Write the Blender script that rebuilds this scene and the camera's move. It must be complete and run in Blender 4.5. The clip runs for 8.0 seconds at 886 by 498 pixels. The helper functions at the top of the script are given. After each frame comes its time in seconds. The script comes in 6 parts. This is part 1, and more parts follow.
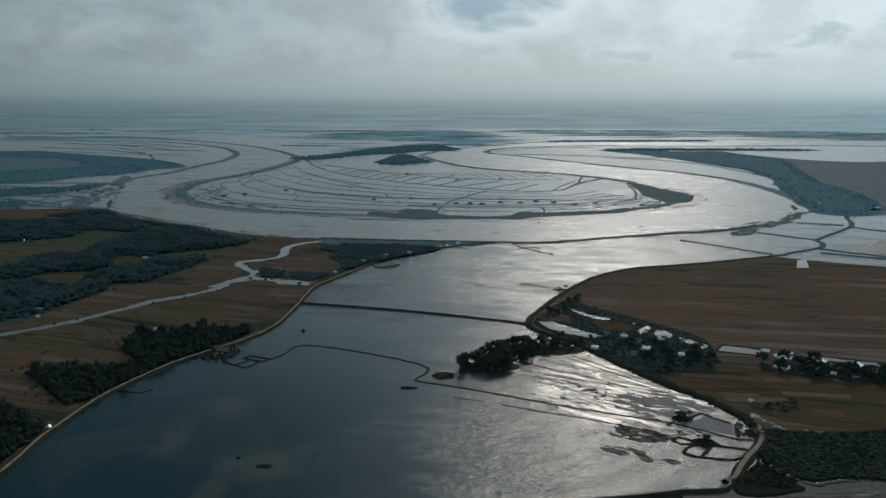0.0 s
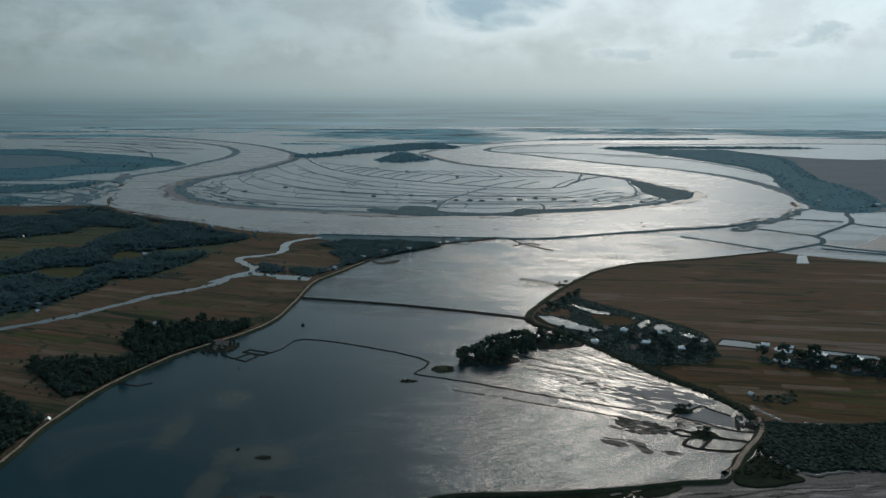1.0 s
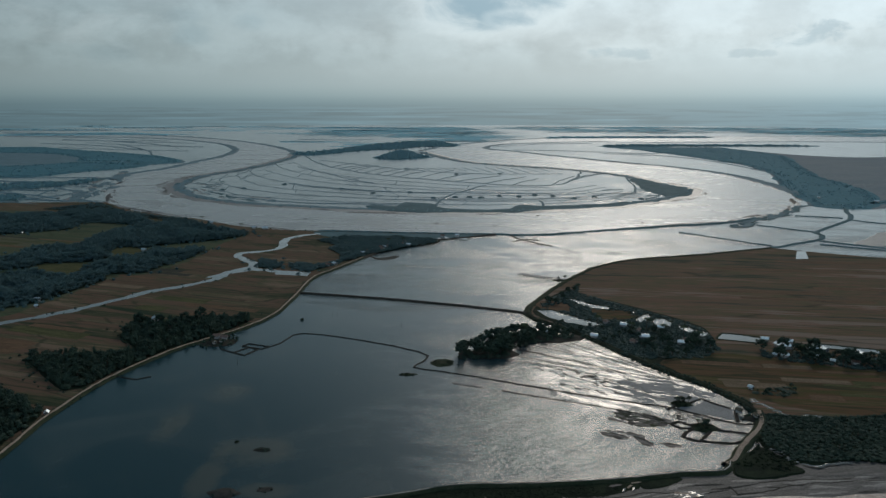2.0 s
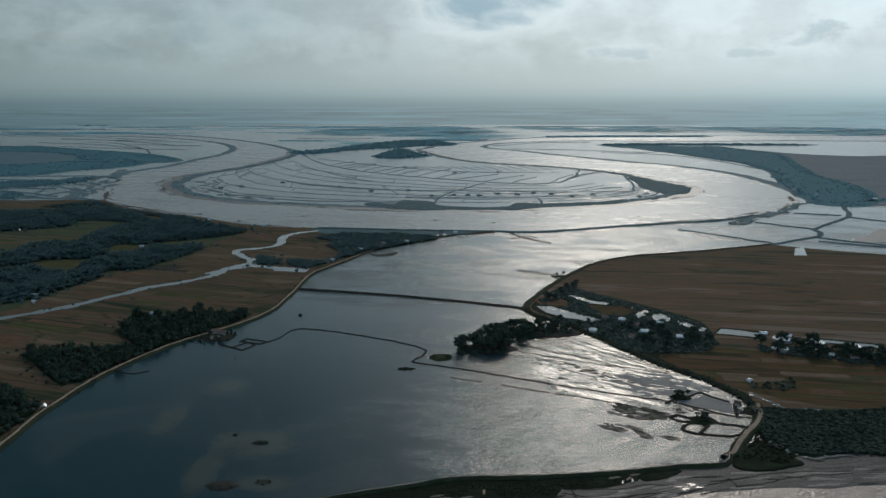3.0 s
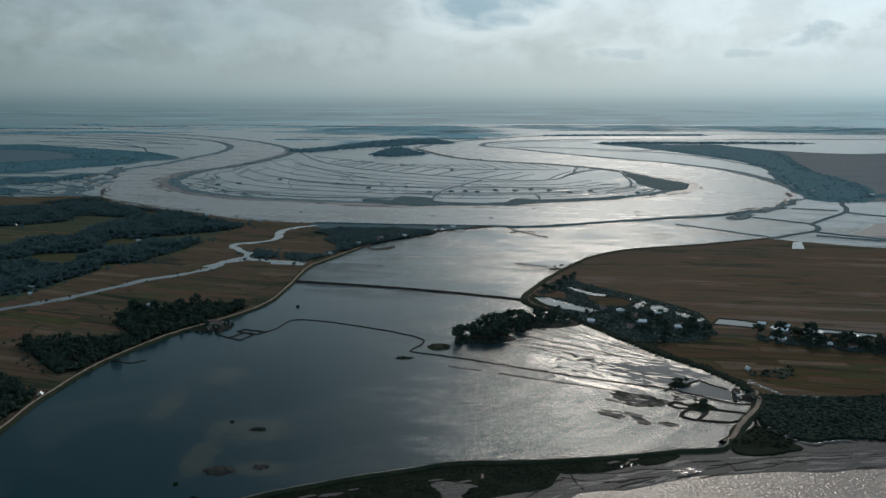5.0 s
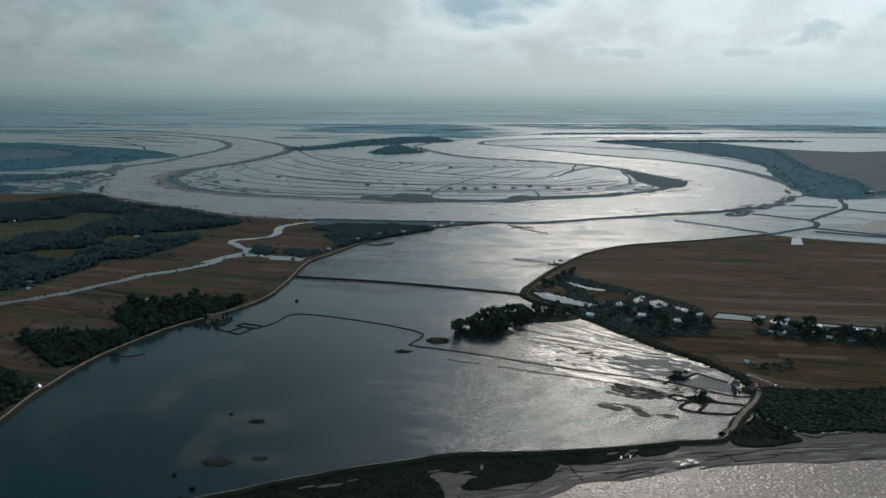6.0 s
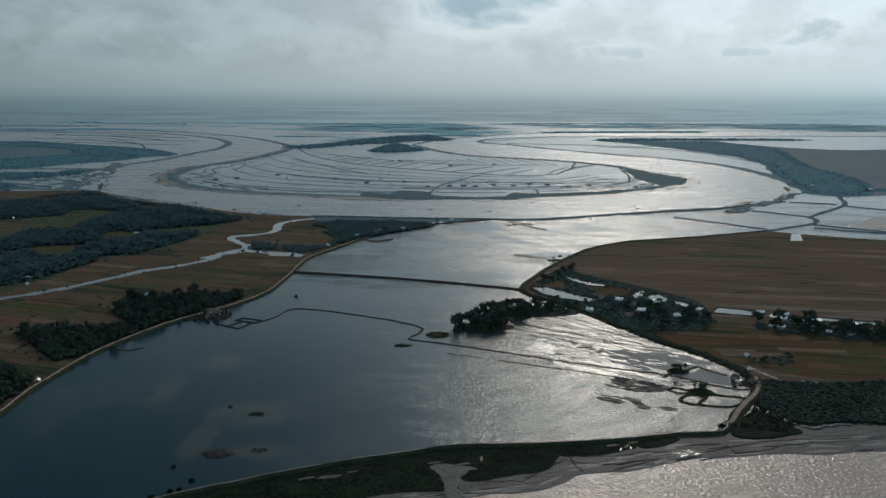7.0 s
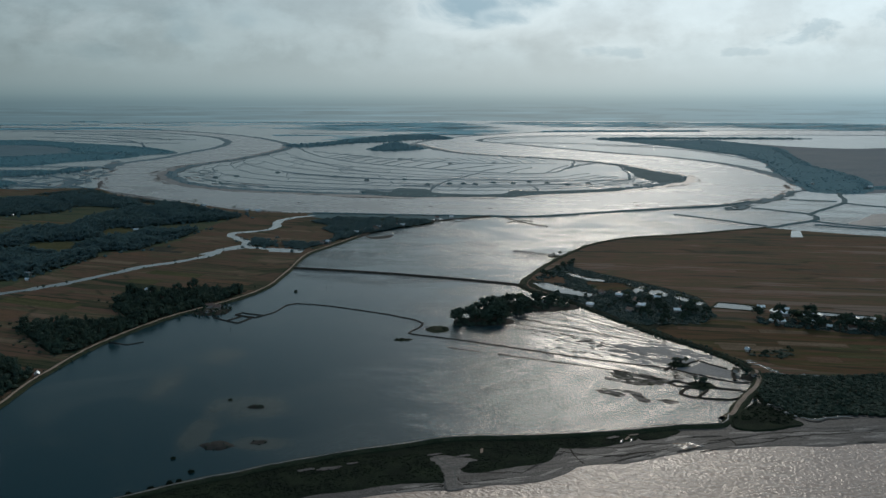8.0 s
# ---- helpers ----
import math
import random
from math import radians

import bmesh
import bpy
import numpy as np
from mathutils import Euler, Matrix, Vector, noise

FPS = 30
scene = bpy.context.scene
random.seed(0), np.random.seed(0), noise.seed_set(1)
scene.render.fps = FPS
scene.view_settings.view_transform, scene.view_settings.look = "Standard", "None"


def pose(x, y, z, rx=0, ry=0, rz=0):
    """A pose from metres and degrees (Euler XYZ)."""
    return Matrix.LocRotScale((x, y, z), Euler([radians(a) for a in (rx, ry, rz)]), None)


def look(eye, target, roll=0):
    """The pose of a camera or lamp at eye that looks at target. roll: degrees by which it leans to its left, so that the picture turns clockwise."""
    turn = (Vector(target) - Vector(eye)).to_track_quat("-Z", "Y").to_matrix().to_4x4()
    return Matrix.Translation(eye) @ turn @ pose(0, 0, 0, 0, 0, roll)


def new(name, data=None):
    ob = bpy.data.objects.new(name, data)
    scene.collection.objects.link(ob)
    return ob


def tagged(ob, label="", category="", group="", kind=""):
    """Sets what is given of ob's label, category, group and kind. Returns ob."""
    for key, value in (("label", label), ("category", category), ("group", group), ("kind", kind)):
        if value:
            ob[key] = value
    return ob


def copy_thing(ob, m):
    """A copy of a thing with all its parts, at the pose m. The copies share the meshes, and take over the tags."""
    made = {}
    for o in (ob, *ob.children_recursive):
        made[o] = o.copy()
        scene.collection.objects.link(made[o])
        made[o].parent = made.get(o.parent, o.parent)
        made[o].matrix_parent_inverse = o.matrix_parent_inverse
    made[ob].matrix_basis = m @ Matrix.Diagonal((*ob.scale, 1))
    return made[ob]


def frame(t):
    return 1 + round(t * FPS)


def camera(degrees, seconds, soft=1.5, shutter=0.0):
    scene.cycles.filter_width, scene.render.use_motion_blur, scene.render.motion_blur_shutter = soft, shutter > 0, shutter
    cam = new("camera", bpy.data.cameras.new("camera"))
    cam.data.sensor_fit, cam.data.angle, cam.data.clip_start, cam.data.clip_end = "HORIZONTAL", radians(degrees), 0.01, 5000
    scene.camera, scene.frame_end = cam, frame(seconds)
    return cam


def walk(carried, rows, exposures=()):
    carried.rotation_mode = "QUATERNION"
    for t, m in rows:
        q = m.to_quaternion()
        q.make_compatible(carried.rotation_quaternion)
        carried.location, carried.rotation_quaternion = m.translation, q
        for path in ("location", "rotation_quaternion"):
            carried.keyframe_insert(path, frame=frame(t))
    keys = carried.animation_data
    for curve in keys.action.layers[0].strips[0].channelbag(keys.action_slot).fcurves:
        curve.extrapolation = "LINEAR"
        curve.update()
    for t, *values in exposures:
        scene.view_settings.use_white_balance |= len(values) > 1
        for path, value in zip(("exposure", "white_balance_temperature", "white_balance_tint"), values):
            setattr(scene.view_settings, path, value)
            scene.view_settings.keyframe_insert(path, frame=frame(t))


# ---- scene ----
cam = camera(58, 8.0)
walk(cam, [
    (0, pose(0.34, 0.16, 154.55, 79.655, 0.000, 0.329)),
    (0.5, pose(0.50, 0.07, 152.76, 79.645, 0.000, 0.335)),
    (1, pose(0.50, -0.02, 151.17, 79.593, 0.000, 0.330)),
    (1.5, pose(0.45, 0.00, 149.60, 79.528, 0.000, 0.304)),
    (3, pose(0.26, 0.16, 144.79, 79.502, 0.000, 0.138)),
    (3.5, pose(0.18, 0.16, 143.14, 79.534, 0.000, 0.083)),
    (4, pose(0.16, 0.12, 141.56, 79.542, 0.000, 0.050)),
    (4.5, pose(0.06, 0.06, 139.97, 79.545, 0.000, 0.000)),
    (6, pose(-0.10, 0.06, 135.12, 79.474, 0.000, -0.130)),
    (6.5, pose(-0.22, -0.10, 133.62, 79.454, 0.000, -0.170)),
    (7, pose(-0.28, -0.16, 132.07, 79.434, 0.000, -0.184)),
    (7.5, pose(-0.40, -0.14, 130.47, 79.419, 0.000, -0.190)),
    (8, pose(-0.45, -0.06, 128.83, 79.421, 0.000, -0.207)),
], [(0, -0.07, 6120, 6), (0.5, -0.10, 6110, 6), (1.0, 0.04, 6120, 6), (8, 0.05, 6110, 6)])

# ---- sky, sun ----
SUN_AZ, SUN_EL = radians(12.5), radians(27.5)
SUN_DIR = Vector((math.sin(SUN_AZ) * math.cos(SUN_EL), math.cos(SUN_AZ) * math.cos(SUN_EL), math.sin(SUN_EL)))


class Graph:
    """Short hand for wiring shader nodes."""

    def __init__(self, tree):
        self.tree = tree
        tree.nodes.clear()

    def add(self, kind, values=(), **props):
        n = self.tree.nodes.new("ShaderNode" + kind)
        if "operation" in props:
            n.operation = props["operation"]
        if "use_clamp" in props:
            n.use_clamp = props["use_clamp"]
        if "data_type" in props:
            n.data_type = props["data_type"]
        if "blend_type" in props:
            n.blend_type = props["blend_type"]
        if "clamp" in props:
            n.clamp = props["clamp"]
        if "interpolation_type" in props:
            n.interpolation_type = props["interpolation_type"]
        if "sky_type" in props:
            n.sky_type = props["sky_type"]
        if "sun_disc" in props:
            n.sun_disc = props["sun_disc"]
        if "sun_elevation" in props:
            n.sun_elevation = props["sun_elevation"]
        if "sun_rotation" in props:
            n.sun_rotation = props["sun_rotation"]
        if "dust_density" in props:
            n.dust_density = props["dust_density"]
        if "distance" in props:
            n.distance = props["distance"]
        if "voronoi_dimensions" in props:
            n.voronoi_dimensions = props["voronoi_dimensions"]
        if "feature" in props:
            n.feature = props["feature"]
        for k, v in dict(values).items():
            if isinstance(v, bpy.types.NodeSocket):
                self.tree.links.new(v, n.inputs[k])
            else:
                n.inputs[k].default_value = v
        return n

    def math(self, op, a, b=0.0, clamp=False):
        return self.add("Math", {0: a, 1: b}, operation=op, use_clamp=clamp).outputs[0]

    def noise(self, vec, scale, detail=4.0, rough=0.55, distort=0.0):
        return self.add("TexNoise", {"Vector": vec, "Scale": scale, "Detail": detail, "Roughness": rough, "Distortion": distort}).outputs[0]

    def ramp(self, fac, stops, smooth=False):
        n = self.add("ValToRGB", {0: fac})
        el = n.color_ramp.elements
        while len(el) < len(stops):
            el.new(0.5)
        for e, (p, c) in zip(el, stops):
            e.position = p
            e.color = (*c, 1) if len(c) == 3 else c
        if smooth:
            n.color_ramp.interpolation = "EASE"
        return n.outputs[0]

    def span(self, fac, lo, hi, a=0.0, b=1.0):
        return self.add("MapRange", {0: fac, 1: lo, 2: hi, 3: a, 4: b}, clamp=True, interpolation_type="SMOOTHSTEP").outputs[0]

    def mix(self, fac, a, b, blend="MIX"):
        n = self.add("Mix", data_type="RGBA", blend_type=blend)
        for i, v in ((0, fac), (6, a), (7, b)):
            if isinstance(v, bpy.types.NodeSocket):
                self.tree.links.new(v, n.inputs[i])
            elif i == 0:
                n.inputs[i].default_value = v
            else:
                n.inputs[i].default_value = (*v, 1)
        return n.outputs[2]

    def place(self, turn=0.0, sx=1.0, sy=1.0, sz=1.0):
        p = self.add("NewGeometry").outputs["Position"]
        if turn:
            p = self.add("Mapping", {"Vector": p, "Rotation": (0, 0, radians(turn))}).outputs[0]
        return self.add("Mapping", {"Vector": p, "Scale": (sx, sy, sz)}).outputs[0]


def build_world():
    world = bpy.data.worlds.new("hazy_sky")
    scene.world = world
    world.use_nodes = True
    g = Graph(world.node_tree)
    d = g.add("TexCoord").outputs["Generated"]
    xyz = g.add("SeparateXYZ", {0: d})
    x, y, z = xyz.outputs
    up = g.math("MAXIMUM", z, 0.0)
    low = g.math("ADD", up, 0.12)
    flat = g.add("CombineXYZ", {0: g.math("DIVIDE", x, low), 1: g.math("DIVIDE", y, low), 2: 0.3}).outputs[0]
    # hazy veil from the far land up through the cloud deck, brighter towards the sun's side
    veil = g.ramp(g.math("ADD", g.math("MULTIPLY", z, 0.8), 0.1), [
        (0.060, (0.142, 0.236, 0.284)), (0.088, (0.150, 0.250, 0.304)), (0.099, (0.196, 0.304, 0.354)),
        (0.106, (0.296, 0.400, 0.438)), (0.115, (0.384, 0.466, 0.496)), (0.128, (0.440, 0.506, 0.528)), (0.160, (0.498, 0.552, 0.565)), (0.215, (0.492, 0.560, 0.585)), (0.250, (0.440, 0.520, 0.550)),
        (0.29, (0.370, 0.460, 0.500)), (0.335, (0.200, 0.280, 0.315)), (0.385, (0.085, 0.145, 0.165)), (0.48, (0.11, 0.165, 0.195)), (0.90, (0.36, 0.45, 0.50))])
    ahead = g.math("MAXIMUM", y, 0.05)
    u, v = g.math("DIVIDE", x, ahead), g.math("DIVIDE", z, ahead)
    side = g.add("MapRange", {0: u, 1: -0.6, 2: 0.6, 3: 0.50, 4: 1.28}, clamp=True).outputs[0]
    big = g.noise(flat, 0.5, 6.0, 0.6, 0.3)
    lift = g.span(z, 0.015, 0.10)
    # soft heaps of cloud, flatter and fainter towards the horizon
    heap = g.noise(g.add("CombineXYZ", {0: g.math("MULTIPLY", u, 11.0), 1: g.math("MULTIPLY", v, 18.0), 2: 3.3}).outputs[0], 1.0, 8.0, 0.56, 0.0)
    puff = g.noise(g.add("CombineXYZ", {0: g.math("MULTIPLY", u, 24.0), 1: g.math("MULTIPLY", v, 40.0), 2: 1.7}).outputs[0], 1.0, 6.0, 0.6, 0.0)
    lumps = g.math("ADD", g.math("MULTIPLY", g.math("SUBTRACT", g.span(heap, 0.40, 0.60), 0.5), 0.14), g.math("MULTIPLY", g.math("SUBTRACT", puff, 0.5), 0.28))
    lumps = g.math("MULTIPLY", lumps, g.span(z, 0.012, 0.065))
    bright = g.math("MULTIPLY", side, g.math("ADD", 1.0, g.math("MULTIPLY", lumps, 1.2)))
    cool = g.span(u, -0.6, 0.25, 0.92, 1.0)
    clouds = g.mix(1.0, veil, g.add("CombineXYZ", {0: g.math("MULTIPLY", bright, cool), 1: bright, 2: bright}).outputs[0], "MULTIPLY")
    # far strips of water and land that fade into the haze
    strip = g.noise(g.add("CombineXYZ", {0: g.math("MULTIPLY", u, 4.0), 1: g.math("MULTIPLY", v, 330.0), 2: 4.0}).outputs[0], 1.0, 5.0, 0.6)
    wet = g.add("MapRange", {0: u, 1: -0.1, 2: 0.25, 3: 0.0, 4: 0.07}, clamp=True).outputs[0]
    strip = g.math("MULTIPLY", g.span(g.math("SUBTRACT", strip, wet), 0.50, 0.62), g.span(v, -0.003, -0.016, 0.0, 0.24))
    woods = g.noise(g.add("CombineXYZ", {0: g.math("MULTIPLY", u, 9.0), 1: g.math("MULTIPLY", v, 260.0), 2: 9.0}).outputs[0], 1.0, 5.0, 0.6, 0.5)
    land = g.math("MULTIPLY", g.span(woods, 0.46, 0.60), g.span(v, -0.001, -0.012, 0.0, -0.15))
    strip = g.math("ADD", g.math("ADD", 1.0, strip), land)
    clouds = g.mix(1.0, clouds, g.add("CombineXYZ", {0: strip, 1: strip, 2: strip}).outputs[0], "MULTIPLY")
    # single cumulus clouds: white rim, blue grey body
    fluff = g.math("SUBTRACT", g.noise(g.add("CombineXYZ", {0: u, 1: g.math("MULTIPLY", v, 1.7), 2: 0.0}).outputs[0], 17.0, 7.0, 0.6, 0.5), 0.5)
    for cu, cv, wu, wv, body in ((0.054, 0.113, 0.078, 0.030, 1.0), (0.085, 0.098, 0.030, 0.010, 0.6), (0.43, 0.082, 0.055, 0.014, 0.45), (0.22, 0.058, 0.035, 0.008, 0.35),
                                 (0.36, 0.057, 0.03, 0.006, 0.3), (-0.41, 0.058, 0.030, 0.010, 0.7), (-0.31, 0.078, 0.020, 0.011, 0.9), (-0.32, 0.100, 0.020, 0.008, 0.6), (-0.24, 0.094, 0.016, 0.009, 0.6), (0.56, 0.10, 0.05, 0.014, 0.3)):
        du = g.math("POWER", g.math("ABSOLUTE", g.math("DIVIDE", g.math("SUBTRACT", u, cu), wu)), 2.0)
        dv = g.math("POWER", g.math("ABSOLUTE", g.math("DIVIDE", g.math("SUBTRACT", v, cv), wv)), 2.0)
        r = g.math("ADD", g.math("ADD", du, dv), g.math("MULTIPLY", fluff, 3.0 if body > 0.5 else 7.5))
        if cu < -0.1:
            clouds = g.mix(g.span(r, 2.6, -0.6, 0.0, body), clouds, (0.80, 0.85, 0.88), "MULTIPLY")
            continue
        clouds = g.mix(g.span(r, 2.6, 0.9, 0.0, 0.55 * body), clouds, (0.66, 0.72, 0.73))
        clouds = g.mix(g.span(r, 1.3, 0.0, 0.0, body), clouds, (0.235, 0.345, 0.41))
    pale = g.math("MULTIPLY", g.span(g.noise(flat, 0.8, 7.0, 0.65, 0.6), 0.5, 0.72, 0.0, 0.2), lift)
    clouds = g.mix(g.math("MULTIPLY", pale, g.span(z, 0.30, 0.16)), clouds, (0.62, 0.66, 0.66))
    # thin cloud lit through round the sun
    near = g.add("VectorMath", {0: d, 1: SUN_DIR}, operation="DOT_PRODUCT").outputs["Value"]
    glow = g.math("POWER", g.math("MAXIMUM", near, 0.0), 26.0)
    glow = g.math("MULTIPLY", g.math("MULTIPLY", glow, lift), g.span(big, 0.40, 0.60, 0.82, 1.12))
    clouds = g.mix(glow, clouds, (0.72, 0.71, 0.68), "ADD")
    sky = g.add("TexSky", sky_type="NISHITA", sun_disc=False, sun_elevation=SUN_EL, sun_rotation=SUN_AZ, dust_density=0.6).outputs[0]
    a = g.add("Background", {"Color": clouds, "Strength": 1.0}).outputs[0]
    b = g.add("Background", {"Color": sky, "Strength": 0.15}).outputs[0]
    # deck thins to open blue sky away from the sun, added as unseen fill
    both = g.add("MixShader", {0: g.span(y, 0.25, -0.65, 0.03, 0.85), 1: a, 2: b}).outputs[0]
    g.add("OutputWorld", {"Surface": both})


build_world()
sun = new("sun", bpy.data.lights.new("sun", "SUN"))
sun.data.energy, sun.data.angle, sun.data.color = 0.95, radians(15), (1.0, 0.86, 0.72)
sun.matrix_world = look(SUN_DIR * 900, (0, 0, 0))


# ---- materials ----
def fresh(name):
    m = bpy.data.materials.new(name)
    m.use_nodes = True
    return m, Graph(m.node_tree)


def finish(g, color, rough, height=None, bump=0.3, deep=0.1, gloss=0.12, **more):
    values = {"Base Color": color, "Roughness": rough, "Specular IOR Level": gloss}
    if height is not None:
        values["Normal"] = g.add("Bump", {"Strength": bump, "Distance": deep, "Height": height}).outputs[0]
    for k, v in more.items():
        values[k.replace("_", " ")] = v
    g.add("OutputMaterial", {"Surface": g.add("BsdfPrincipled", values).outputs[0]})


def water_mat(name, shallow, deep, calm, windy, wave, strength, patch=0.011, tall=0.35, lean=0.0, shoals=(), least=0.08, gusts=(), slim=2.2, laces=(), swell=0.1, chop=0.5, reach=0.0):
    """Flood water: murky colour, wind lanes that roughen it, small waves."""
    m, g = fresh(name)
    p = g.place()
    lanes = g.noise(g.place(14, patch, patch * 2.6), 1.0, 5.0, 0.6, 0.6)
    paws = g.noise(g.place(8, patch * 2.2, patch * 11.0), 1.0, 5.0, 0.62, 0.4)
    lanes = g.math("ADD", g.math("MULTIPLY", lanes, 0.68), g.math("MULTIPLY", paws, 0.32))
    east = g.math("MULTIPLY", g.add("SeparateXYZ", {0: p}).outputs[0], lean, False)
    north = g.add("SeparateXYZ", {0: p}).outputs[1]
    drift = g.math("MULTIPLY", g.math("MAXIMUM", g.math("MINIMUM", east, 0.10), -0.25), g.span(north, 420.0, 620.0, 1.0, 0.0))
    drift = g.math("ADD", drift, g.math("ADD", g.span(north, 420.0, 620.0, 0.0, -0.01), g.span(north, 850.0, 1050.0, 0.0, -0.08)))
    for x, y, rx, ry, much in gusts:
        q = g.add("Mapping", {"Vector": p, "Location": (-x / rx, -y / ry, 0), "Scale": (1 / rx, 1 / ry, 0)}).outputs[0]
        r = g.add("VectorMath", {0: q}, operation="LENGTH").outputs["Value"]
        r = g.math("ADD", r, g.math("MULTIPLY", g.math("SUBTRACT", g.noise(p, 0.03, 5.0, 0.6), 0.5), 1.2))
        drift = g.math("ADD", drift, g.span(r, 1.15, 0.75, 0.0, much))
    wind = g.span(g.math("ADD", lanes, drift), 0.41, 0.63)
    # shallows where ripples and smooth water lie in streaks
    for x, y, rx, ry, turn, fine, low, high in laces:
        q = g.add("Mapping", {"Vector": p, "Location": (-x / rx, -y / ry, 0), "Scale": (1 / rx, 1 / ry, 0)}).outputs[0]
        r = g.add("VectorMath", {0: q}, operation="LENGTH").outputs["Value"]
        streaks = g.span(g.noise(g.place(turn, fine, fine * 4.5), 1.0, 7.0, 0.66, 0.9), 0.44, 0.56, low, high)
        within = g.span(r, 1.1, 0.8)
        wind = g.math("ADD", g.math("MULTIPLY", wind, g.math("SUBTRACT", 1.0, within)), g.math("MULTIPLY", g.math("MULTIPLY", wind, streaks), within))
    mud = g.noise(p, 0.018, 5.0, 0.6, 0.8)
    color = g.mix(g.span(mud, 0.45, 0.72), deep, shallow)
    for x, y, rx, ry in shoals:
        q = g.add("Mapping", {"Vector": p, "Location": (-x / rx, -y / ry, 0), "Scale": (1 / rx, 1 / ry, 0)}).outputs[0]
        r = g.add("VectorMath", {0: q}, operation="LENGTH").outputs["Value"]
        r = g.math("ADD", r, g.math("MULTIPLY", g.math("SUBTRACT", g.noise(p, 0.05, 5.0), 0.5), 1.6))
        color = g.mix(g.span(r, 1.15, 0.35, 0.0, 0.42), color, (0.095, 0.082, 0.056))
    ripples = g.math("ADD", g.noise(g.place(24, wave, wave * slim), 1.0, 2.0, 0.5), g.math("MULTIPLY", g.noise(p, wave * 0.34, 3.0), chop))
    ripples = g.math("ADD", ripples, g.math("MULTIPLY", g.noise(g.place(12, wave * 0.18, wave * 0.42), 1.0, 3.0, 0.55), swell))
    long = g.math("MULTIPLY", g.noise(g.place(-20, wave * 0.07, wave * 0.4), 1.0, 4.0, 0.6), g.span(north, 500.0, 680.0, 0.0, reach))
    ripples = g.math("ADD", ripples, long)
    n = g.add("Bump", {"Strength": g.math("MULTIPLY", g.math("ADD", g.math("MULTIPLY", wind, 1 - least), least), strength), "Distance": tall, "Height": ripples}).outputs[0]
    rough = g.math("ADD", g.math("MULTIPLY", wind, windy - calm), calm)
    g.add("OutputMaterial", {"Surface": g.add("BsdfPrincipled", {"Base Color": color, "Roughness": rough, "IOR": 1.333, "Normal": n}).outputs[0]})
    return m


def earth_mat(name, tones, scale=0.08, turn=0.0, stretch=1.0, rough=0.9, fine=2.2, bump=0.5, sheen=0.0, tint=(0.5, 0.6, 0.65), gloss=None):
    """Soil, mud, grass: a large patchwork of tones with fine grain over it."""
    m, g = fresh(name)
    p = g.place(turn, scale, scale * stretch)
    big = g.noise(p, 1.0, 6.0, 0.62, 0.4)
    grain = g.noise(g.place(), fine, 5.0, 0.7)
    mixed = g.math("ADD", g.math("MULTIPLY", big, 0.75), g.math("MULTIPLY", grain, 0.25))
    k = len(tones) - 1
    color = g.ramp(mixed, [(0.33 + 0.34 * i / k, c) for i, c in enumerate(tones)])
    shade = g.span(grain, 0.3, 0.7, 0.7, 1.25)
    color = g.mix(1.0, color, g.add("CombineXYZ", {0: shade, 1: shade, 2: shade}).outputs[0], "MULTIPLY")
    finish(g, color, rough, grain, bump, 0.2, gloss if gloss is not None else 0.04 if rough > 0.7 else 0.4, Sheen_Weight=sheen, Sheen_Roughness=0.4, Sheen_Tint=(*tint, 1))
    return m


def field_mat(name, tones, turn, plot=(0.012, 0.075), dark=0.5):
    """Paddy plots: long strips of stubble in differing tones, with darker bunds."""
    m, g = fresh(name)
    p = g.place(turn, *plot)
    wob = g.add("MixRGB", {0: 0.06, 1: p, 2: g.add("TexNoise", {"Vector": p, "Scale": 1.3}).outputs["Color"]}).outputs[0]
    cells = g.add("TexVoronoi", {"Vector": wob, "Scale": 1.0, "Randomness": 0.85}, distance="CHEBYCHEV", voronoi_dimensions="2D")
    hue = g.add("SeparateColor", {0: cells.outputs["Color"]}).outputs[0]
    edge = g.add("TexVoronoi", {"Vector": wob, "Scale": 1.0, "Randomness": 0.85}, feature="DISTANCE_TO_EDGE", voronoi_dimensions="2D").outputs["Distance"]
    streak = g.noise(g.place(turn, 0.02, 0.45), 1.0, 6.0, 0.65, 0.3)
    wide = g.noise(g.place(turn, 0.008, 0.02), 1.0, 5.0, 0.6, 0.5)
    f = g.math("ADD", g.math("MULTIPLY", hue, 0.28), g.math("ADD", g.math("MULTIPLY", streak, 0.75), g.math("MULTIPLY", wide, 1.1)))
    f = g.math("SUBTRACT", f, 0.55)
    k = len(tones) - 1
    color = g.ramp(f, [(0.28 + 0.44 * i / k, c) for i, c in enumerate(tones)])
    bund = g.span(edge, 0.0, 0.05, dark, 0.0)
    color = g.mix(bund, color, (0.035, 0.038, 0.022))
    grain = g.noise(g.place(), 1.6, 5.0, 0.7)
    finish(g, color, 0.95, grain, 0.6, 0.25, 0.03)
    return m


